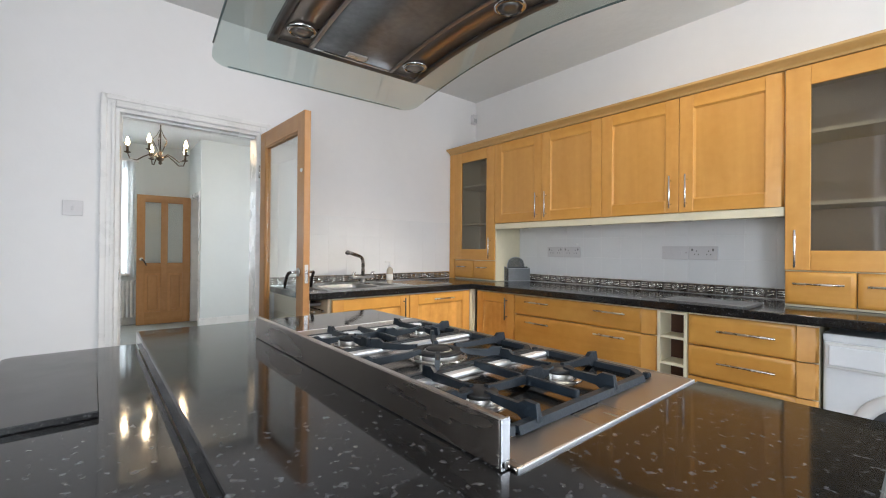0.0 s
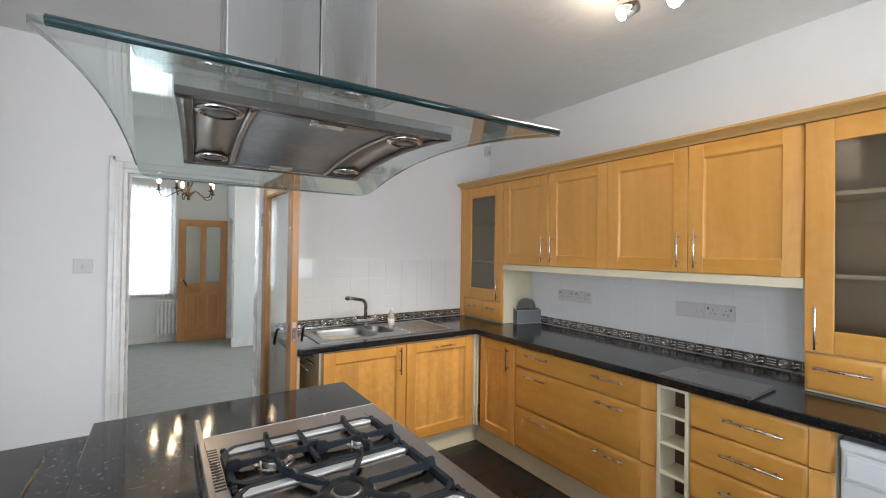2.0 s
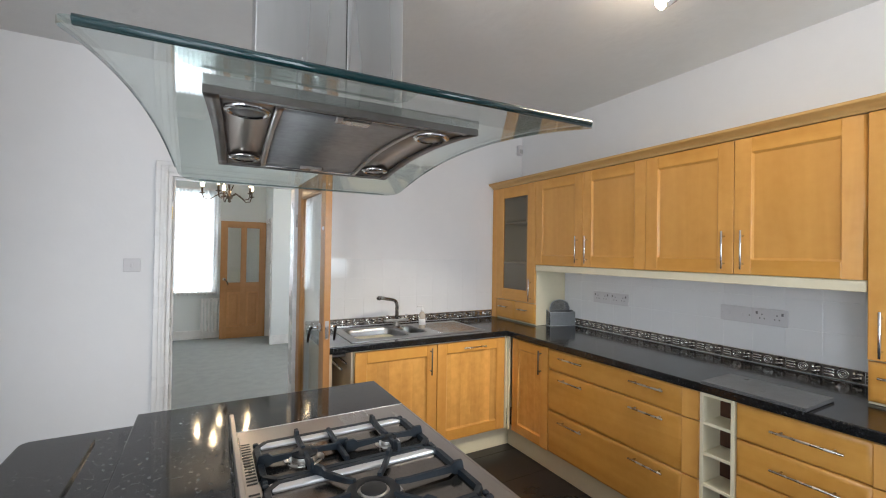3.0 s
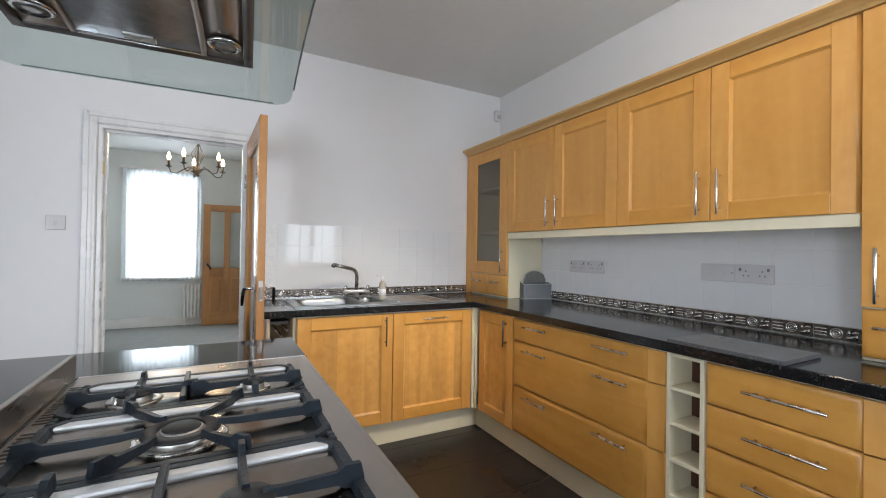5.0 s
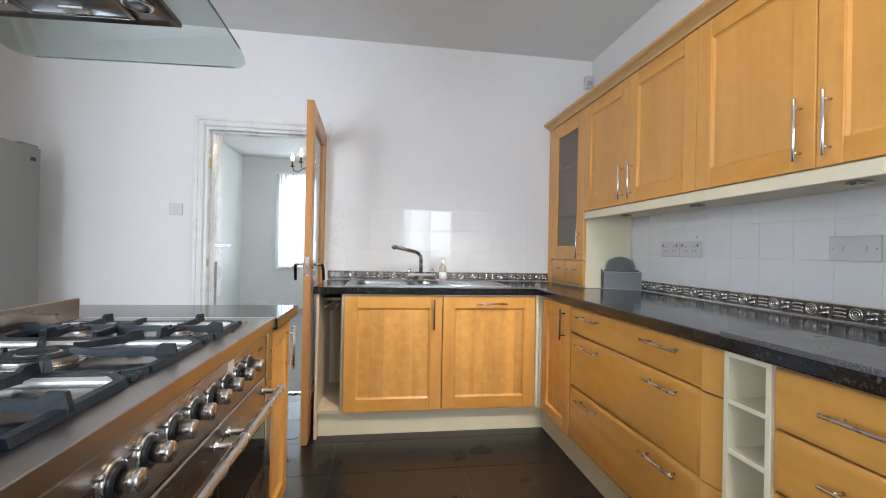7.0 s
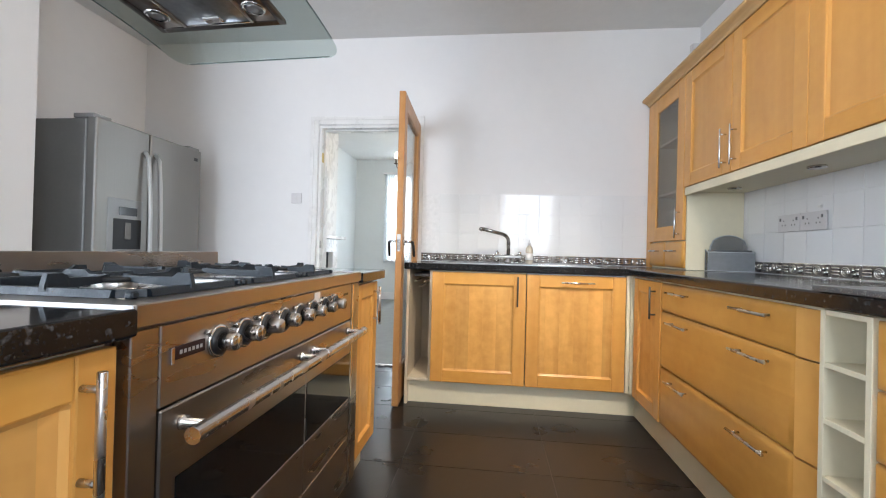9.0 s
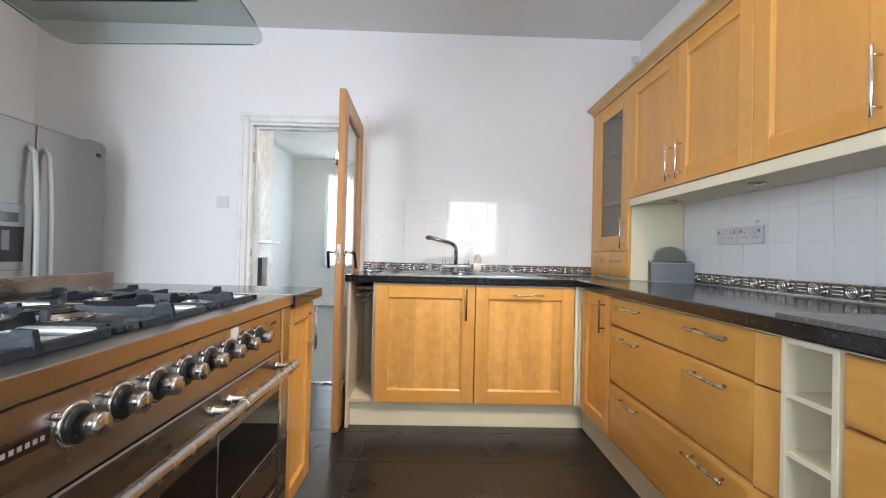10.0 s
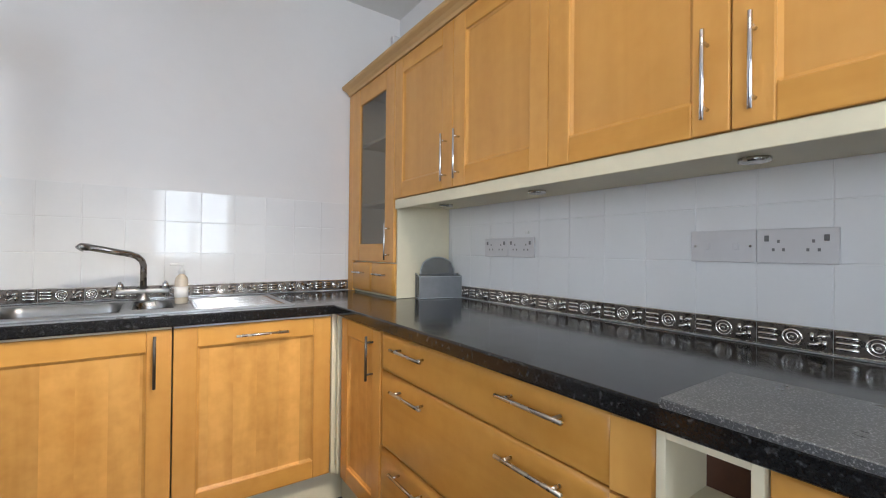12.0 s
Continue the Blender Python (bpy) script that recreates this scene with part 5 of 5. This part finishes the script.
for x, a in ((-0.13, -60), (0.07, -20), (0.19, 40)):
    d = Vector((math.sin(radians(a)) * 0.8, -0.45, -0.42)).normalized()
    p = Vector((x, 0, -0.085))
    part("spot_arm", tube(B(), [(x, 0, -0.02), p], 0.007, 8), CHROME, sl)
    hdp = part("spot_head", tube(B(), [p - d * 0.03, p - d * 0.028, p + d * 0.045, p + d * 0.05], 0.03, 16, radii=[0.02, 0.028, 0.038, 0.038], caps=True), CHROME, sl)
    q = p + d * 0.054
    part("bulb", tube(B(), [p + d * 0.051, q, q + d * 0.012], 0.029, 16, radii=[0.033, 0.033, 0.018]), SPOTG, hdp, "lit warm spotlight bulb")
    w = sl.matrix_world @ (p + d * 0.075)
    lamp("spot_glow", "POINT", Matrix.Translation(w), 3.5, (1.0, 0.80, 0.57), 0.035)
for aim, power, cone in (((1.72, 2.36, 0.30), 88, 64), ((1.1, 1.9, 0.0), 60, 95), ((-1.0, 2.5, 1.7), 36, 85)):
    beam = lamp("spot_beam", "SPOT", look((2.03, 0.765, KZ - 0.17), aim), power, (1.0, 0.86, 0.68), 0.035)
    beam.data.spot_size, beam.data.spot_blend = radians(cone), 1.0

# ---- living room things ----
ch = thing("chandelier", pose(0.425, 5.14, 0), "dark bronze five-arm chandelier with lit candle bulbs", "chandelier")
BRONZE = material("dark_bronze", (0.10, 0.075, 0.055), 0.35, 0.9, vary=0.2, scale=20)
part("ceiling_rose", lathe(B(), [(0.06, LZ - 0.001), (0.055, LZ - 0.02), (0.015, LZ - 0.035)], (0, 0, 0), 20), BRONZE, ch)
part("rod", tube(B(), [(0, 0, LZ - 0.03), (0, 0, 2.20)], 0.006, 8), BRONZE, ch)
part("hub", lathe(B(), [(0.006, 2.06), (0.02, 2.075), (0.012, 2.09), (0.035, 2.115), (0.03, 2.14), (0.012, 2.16), (0.018, 2.19), (0.006, 2.21)], (0, 0, 0), 18), BRONZE, ch)
for k in range(5):
    a = 2 * math.pi * k / 5 + 0.5
    c, s = math.cos(a), math.sin(a)
    arm = part("arm", tube(B(), [(0.025 * c, 0.025 * s, 2.13), (0.08 * c, 0.08 * s, 2.165), (0.14 * c, 0.14 * s, 2.13), (0.20 * c, 0.20 * s, 2.085), (0.255 * c, 0.255 * s, 2.095), (0.275 * c, 0.275 * s, 2.15)], 0.006, 8), BRONZE, ch)
    part("scroll", tube(B(), [(0.02 * c, 0.02 * s, 2.20), (0.07 * c, 0.07 * s, 2.31), (0.035 * c, 0.035 * s, 2.36), (0.008 * c, 0.008 * s, 2.42)], 0.003, 6), BRONZE, ch)
    part("cup", lathe(B(), [(0.008, 2.145), (0.028, 2.155), (0.03, 2.16), (0.012, 2.163)], (0.275 * c, 0.275 * s, 0), 16), BRONZE, arm)
    part("candle", lathe(B(), [(0.011, 2.16), (0.011, 2.225)], (0.275 * c, 0.275 * s, 0), 12), BRONZE, arm)
    part("bulb", lathe(B(), [(0.008, 2.222), (0.017, 2.24), (0.019, 2.255), (0.012, 2.285), (0.0015, 2.312)], (0.275 * c, 0.275 * s, 0), 14), BULB, arm, "lit candle bulb")
    lamp("candle_light", "POINT", pose(0.425 + 0.275 * c, 5.14 + 0.275 * s, 2.335), 2.2, (1.0, 0.72, 0.42), 0.02)

# window with frame and voile
wd = tagged(thing("window_1", pose(0, 0, 0), "white sash window behind a voile curtain", "window"), kind="structure")
part("window_frame", cells(B(), [WX0, WX0 + 0.06, WX1 - 0.06, WX1], [WZ0, WZ0 + 0.06, 1.60, 1.65, WZ1 - 0.06, WZ1],
     lambda u, v: u < WX0 + 0.06 or u > WX1 - 0.06 or v < WZ0 + 0.06 or 1.60 < v < 1.65 or v > WZ1 - 0.06, lambda u, v, w: (u, w, v), 8.05, 8.09), GLOSSW, wd)
pn = part("pane", box(B(), WX0 + 0.05, WX1 - 0.05, 8.066, 8.072, WZ0 + 0.05, WZ1 - 0.05), GLASS, wd)
pn.visible_shadow = False
part("window_sill", box(B(), WX0 - 0.05, WX1 + 0.05, LY1 - 0.06, 8.05, WZ0 - 0.03, WZ0 - 0.001, 0.004), GLOSSW, wd)
cu = thing("voile_curtain", pose(0, 0, 0), "long white voile curtain hanging in soft folds across the window", "curtain")
bm = B()
n = 120
rng = random.Random(5)
ph = [rng.uniform(0, 6.28) for _ in range(4)]
rows = []
for z in (0.745, 1.2, 1.8, 2.52):
    row = []
    for k in range(n + 1):
        x = -0.70 + 1.10 * k / n
        y = LY1 - 0.045 + 0.016 * math.sin(k * 0.9 + ph[0]) + 0.010 * math.sin(k * 0.37 + ph[1] + z) + 0.006 * math.sin(k * 1.7 + ph[2])
        row.append(bm.verts.new((x + 0.004 * math.sin(z * 3 + k), y, z)))
    rows.append(row)
for a, b in zip(rows, rows[1:]):
    for k in range(n):
        bm.faces.new((a[k], a[k + 1], b[k + 1], b[k])).smooth = True
part("fabric", bm, VOILE, cu)
part("curtain_rail", box(B(), -0.74, 0.44, LY1 - 0.06, LY1 - 0.002, 2.52, 2.56, 0.004), GLOSSW, cu)
ra = thing("radiator", pose(0, 0, 0), "white column radiator under the window", "radiator")
for k in range(8):
    x = 0.13 + k * 0.052
    part("column", box(B(), x, x + 0.040, LY1 - 0.10, LY1 - 0.035, 0.12, 0.69, 0.014, 3), GLOSSW, ra)
part("header", tube(B(), [(0.13, LY1 - 0.067, 0.16), (0.54, LY1 - 0.067, 0.16)], 0.016, 10), GLOSSW, ra)
part("header", tube(B(), [(0.13, LY1 - 0.067, 0.64), (0.54, LY1 - 0.067, 0.64)], 0.016, 10), GLOSSW, ra)
part("foot", box(B(), 0.15, 0.17, LY1 - 0.09, LY1 - 0.04, 0.004, 0.14), GLOSSW, ra)
part("foot", box(B(), 0.50, 0.52, LY1 - 0.09, LY1 - 0.04, 0.004, 0.14), GLOSSW, ra)
part("bracket", box(B(), 0.30, 0.33, LY1 - 0.04, LY1, 0.55, 0.60), GLOSSW, ra)

# half-glazed oak door to the hall, ajar
hd2 = tagged(thing("door_hall", pose(PX - 0.012, HY1 + 0.012, 0, 0, 0, 178), "oak door with two glass lights and two panels, standing wide open", "door"), kind="structure")
LW2, T2 = 0.705, 0.04
bm = B()
for a, b in ((0, 0.105), (LW2 - 0.105, LW2)):
    box(bm, a, b, 0, T2, 0.012, 2.01, 0.002)
box(bm, LW2 / 2 - 0.045, LW2 / 2 + 0.045, 0.0005, T2 - 0.0005, 0.20, 1.90, 0.002)
part("stile", bm, OAK, hd2)
bm = B()
for a, b in ((0.012, 0.20), (0.80, 0.96), (1.90, 2.01)):
    for x0_, x1_ in (((0.105, LW2 / 2 - 0.045), (LW2 / 2 + 0.045, LW2 - 0.105)) if a == 0.80 else ((0.105, LW2 - 0.105),)):
        box(bm, x0_, x1_, 0.001, T2 - 0.001, a, b, 0.002)
part("rail", bm, OAK_H, hd2)
for a, b in ((0.105, LW2 / 2 - 0.045), (LW2 / 2 + 0.045, LW2 - 0.105)):
    bm = box(B(), a, b, 0.012, T2 - 0.012, 0.20, 0.80)
    box(bm, a + 0.035, b - 0.035, 0.004, T2 - 0.004, 0.235, 0.765, 0.008, 2)
    part("panel", bm, OAK, hd2)
    p = part("pane", box(B(), a, b, 0.017, 0.023, 0.96, 1.90), GLASS, hd2, "clear glass light")
    p.visible_shadow = False
lever(hd2, LW2 - 0.06, 1.02, 1, T2, -1)
lever(hd2, LW2 - 0.06, 1.02, -1, 0.0, -1)
hl = tagged(thing("hall_door_lining", pose(0, 0, 0), "white gloss lining and architrave round the hall doorway", "door frame"), kind="structure")
for y0, y1 in ((HY0, HY0 + 0.02), (HY1 - 0.02, HY1)):
    part("jamb", box(B(), PX - 0.004, PX + 0.104, y0, y1, 0.004, 1.98, 0.002), GLOSSW, hl)
part("head", box(B(), PX - 0.004, PX + 0.104, HY0, HY1, 1.98, 2.0, 0.002), GLOSSW, hl)
for y0, y1, z0, z1 in ((HY0 - 0.05, HY0 + 0.004, 0.004, 2.05), (HY1 - 0.004, HY1 + 0.05, 0.004, 2.05), (HY0 + 0.005, HY1 - 0.005, 1.996, 2.05)):
    part("architrave", box(B(), PX - 0.020, PX - 0.0045, y0, y1, z0, z1, 0.004, 2), GLOSSW, hl)

# fireplace surround
fp = thing("fireplace", pose(0, 0, 0), "white painted fire surround on the papered chimney breast", "fireplace")
part("mantel_shelf", box(B(), -0.899, -0.70, 4.35, 5.72, 1.13, 1.175, 0.006, 2), GLOSSW, fp)
part("frieze", box(B(), -0.899, -0.80, 4.45, 5.62, 0.95, 1.1295, 0.004), GLOSSW, fp)
for y in (4.45, 5.44):
    part("pilaster", box(B(), -0.899, -0.79, y, y + 0.18, 0.004, 0.9495, 0.004), GLOSSW, fp)
part("hearth_slab", box(B(), -0.899, -0.55, 4.45, 5.62, 0.0045, 0.05, 0.004), material("pale_hearth_stone", (0.5, 0.47, 0.42), 0.4), fp)
# flat black panel in place of the shaded hollow of the fire opening
part("fire_opening_panel", box(B(), -0.899, -0.86, 4.635, 5.435, 0.051, 0.949), BLACK, fp)

# kitchen window frame, behind the walker
kw = tagged(thing("window_2", pose(0, 0, 0), "white framed kitchen window", "window"), kind="structure")
part("window_frame", cells(B(), [KWX0, KWX0 + 0.05, 2.06, 2.12, KWX1 - 0.05, KWX1], [KWZ0, KWZ0 + 0.05, KWZ1 - 0.05, KWZ1],
     lambda u, v: u < KWX0 + 0.05 or u > KWX1 - 0.05 or 2.06 < u < 2.12 or v < KWZ0 + 0.05 or v > KWZ1 - 0.05, lambda u, v, w: (u, w, v), KY0 - 0.10, KY0 - 0.05), GLOSSW, kw)
pn = part("pane", box(B(), KWX0 + 0.04, KWX1 - 0.04, KY0 - 0.078, KY0 - 0.072, KWZ0 + 0.04, KWZ1 - 0.04), GLASS, kw)
pn.visible_shadow = False
gw = tagged(thing("door_garden", pose(0, 0, 0), "white framed glazed back door", "door"), kind="structure")
part("window_frame", cells(B(), [PWX0, PWX0 + 0.07, -0.98, -0.92, PWX1 - 0.07, PWX1], [PWZ0, PWZ0 + 0.07, PWZ1 - 0.07, PWZ1],
     lambda u, v: u < PWX0 + 0.07 or u > PWX1 - 0.07 or -0.98 < u < -0.92 or v < PWZ0 + 0.07 or v > PWZ1 - 0.07, lambda u, v, w: (u, w, v), KY0 - 0.10, KY0 - 0.05), GLOSSW, gw)
pn = part("pane", box(B(), PWX0 + 0.06, PWX1 - 0.06, KY0 - 0.078, KY0 - 0.072, PWZ0 + 0.06, PWZ1 - 0.06), GLASS, gw)
pn.visible_shadow = False
# added west window, never in view; it houses the side fill lamp
sw = tagged(thing("window_3_added", pose(0, 0, 0), "white framed side window, unseen and added to let in fill light", "window"), kind="structure")
part("window_frame", cells(B(), [SWY0, SWY0 + 0.06, -0.53, -0.47, SWY1 - 0.06, SWY1], [SWZ0, SWZ0 + 0.06, SWZ1 - 0.06, SWZ1],
     lambda u, v: u < SWY0 + 0.06 or u > SWY1 - 0.06 or -0.53 < u < -0.47 or v < SWZ0 + 0.06 or v > SWZ1 - 0.06, lambda u, v, w: (w, u, v), KX0 - 0.09, KX0 - 0.05), GLOSSW, sw)
pn = part("pane", box(B(), KX0 - 0.072, KX0 - 0.067, SWY0 + 0.05, SWY1 - 0.05, SWZ0 + 0.05, SWZ1 - 0.05), GLASS, sw)
pn.visible_shadow = False
# unseen window, added so the living room fill has an opening
lw = tagged(thing("window_4_added", pose(0, 0, 0), "white framed living room side window, unseen and added for fill light", "window"), kind="structure")
part("window_frame", cells(B(), [LWY0, LWY0 + 0.06, 5.07, 5.13, LWY1 - 0.06, LWY1], [LWZ0, LWZ0 + 0.06, LWZ1 - 0.06, LWZ1],
     lambda u, v: u < LWY0 + 0.06 or u > LWY1 - 0.06 or 5.07 < u < 5.13 or v < LWZ0 + 0.06 or v > LWZ1 - 0.06, lambda u, v, w: (w, u, v), LX1 + 0.03, LX1 + 0.07), GLOSSW, lw)
pn = part("pane", box(B(), LX1 + 0.047, LX1 + 0.053, LWY0 + 0.05, LWY1 - 0.05, LWZ0 + 0.05, LWZ1 - 0.05), GLASS, lw)
pn.visible_shadow = False
# added glowing board, out of view, standing for overcast brightness to the south
structure("backdrop_south", box(B(), -6, 9, -60.1, -60, -0.2, 12), OUTSIDE, "unseen glowing board standing for the overcast distance beyond the kitchen window", "backdrop")

# ---- floor tiles, wall tiles and relief border ----
fl = structure("floor_kitchen", box(B(), KX0, KX1, KY0, 3.225, -0.03, -0.003), GROUT, "dark brown-black ceramic floor tiles", "floor")
TW, TH = 0.69, 0.355
me = mesh_of("tile", box(B(), 0.002, TW - 0.002, 0.002, TH - 0.002, -0.006, 0.0), FLOORT)
for i in range(8):
    for j in range(13):
        x, y = 1.04 - 4 * TW + i * TW, 2.0 - 9 * TH + j * TH
        if x < KX0 - 0.6 or x > KX1 or y > 3.19:
            continue
        share("tile", me, fl, pose(x, y, random.uniform(-0.0001, 0.0001)))

PT = 0.158
tile_me = mesh_of("wall_tile", box(B(), 0.0012, PT - 0.0012, -0.0026, 0.0, 0.0012, PT - 0.0012, 0.0014, 2), TILE)


def motif(kind):
    """One relief border tile: a plate with bars, a spiral or a zigzag standing proud."""
    bm = B()
    h, w = 0.064, PT / 3
    for z in (0.003, h - 0.003):
        box(bm, 0.001, PT - 0.001, -0.008, -0.0035, z - 0.0022, z + 0.0022, 0.001)
    order = ((0, 1, 2), (1, 2, 0))[kind]
    for k, what in enumerate(order):
        cx, cz = (k + 0.5) * w, h / 2
        if what == 0:
            for dz in (-0.014, 0.0, 0.014):
                tube(bm, [(cx - w * 0.40, -0.005, cz + dz), (cx - w * 0.33, -0.0075, cz + dz), (cx + w * 0.33, -0.0075, cz + dz), (cx + w * 0.40, -0.005, cz + dz)], 0.0052, 8)
        elif what == 1:
            for r in (0.020, 0.0115):
                ring_bar(bm, (cx, -0.006, cz), r, 0.0034, 1, 16, 6)
            lathe(bm, [(0.005, -0.004), (0.005, -0.009), (0.003, -0.0105)], (cx, 0, cz), 8, 1)
        else:
            for s in (-1, 1):
                tube(bm, [(cx - s * 0.004, -0.007, cz + s * 0.004), (cx + s * 0.006, -0.009, cz + s * 0.012), (cx + s * 0.019, -0.007, cz + s * 0.012)], 0.0054, 8)
                tube(bm, [(cx + s * 0.012, -0.007, cz - s * 0.018), (cx + s * 0.012, -0.0085, cz + s * 0.002)], 0.0054, 8)
    return mesh_of("relief", bm, BORDER)


bord = [motif(0), motif(1)]
plate = mesh_of("border_tile", box(B(), 0.0008, PT - 0.0008, -0.004, 0.0, 0.0006, 0.0634, 0.001), BORDERB)
part("grout", box(B(), 0.875, KX1 - 0.005, KY1 - 0.004, KY1 - 0.0003, TOPZ + 0.001, 1.464), TGROUT, wall_n)
part("grout", box(B(), KX1 - 0.004, KX1 - 0.0003, -1.20, KY1 - 0.008, TOPZ + 0.001, 1.40), TGROUT, wall_e)
for j in range(3):
    for i in range(14):
        x = 0.88 + i * PT - 0.02
        if i and x < KX1 - 0.05:
            share("wall_tile", tile_me, wall_n, pose(x, KY1 - 0.0035 + random.uniform(-0.0005, 0.0005), 0.988 + j * PT, random.uniform(-0.12, 0.12), 0, random.uniform(-0.12, 0.12)))
        y = KY1 - 0.012 - i * PT
        if j < 3:
            z = 0.988 + j * PT
            for y in ((y, y - 14 * PT) if i < 8 else (y,)):
                if z + PT < 1.47:
                    share("wall_tile", tile_me, wall_e, pose(KX1 - 0.0035 + random.uniform(-0.0005, 0.0005), y, z, random.uniform(-0.12, 0.12), 0, -90 + random.uniform(-0.12, 0.12)))
for i in range(14):
    x = 0.875 + i * PT
    if x < KX1 - 0.16:
        share("relief", bord[i % 2], share("border_tile", plate, wall_n, pose(x, KY1 - 0.0045, TOPZ + 0.002)), pose(0, 0, 0))
for i in range(26):
    y = KY1 - 0.012 - i * PT
    if y > -1.0:
        share("relief", bord[0], share("border_tile", plate, wall_e, pose(KX1 - 0.0045, y, TOPZ + 0.002, 0, 0, -90)), pose(0, 0, 0))
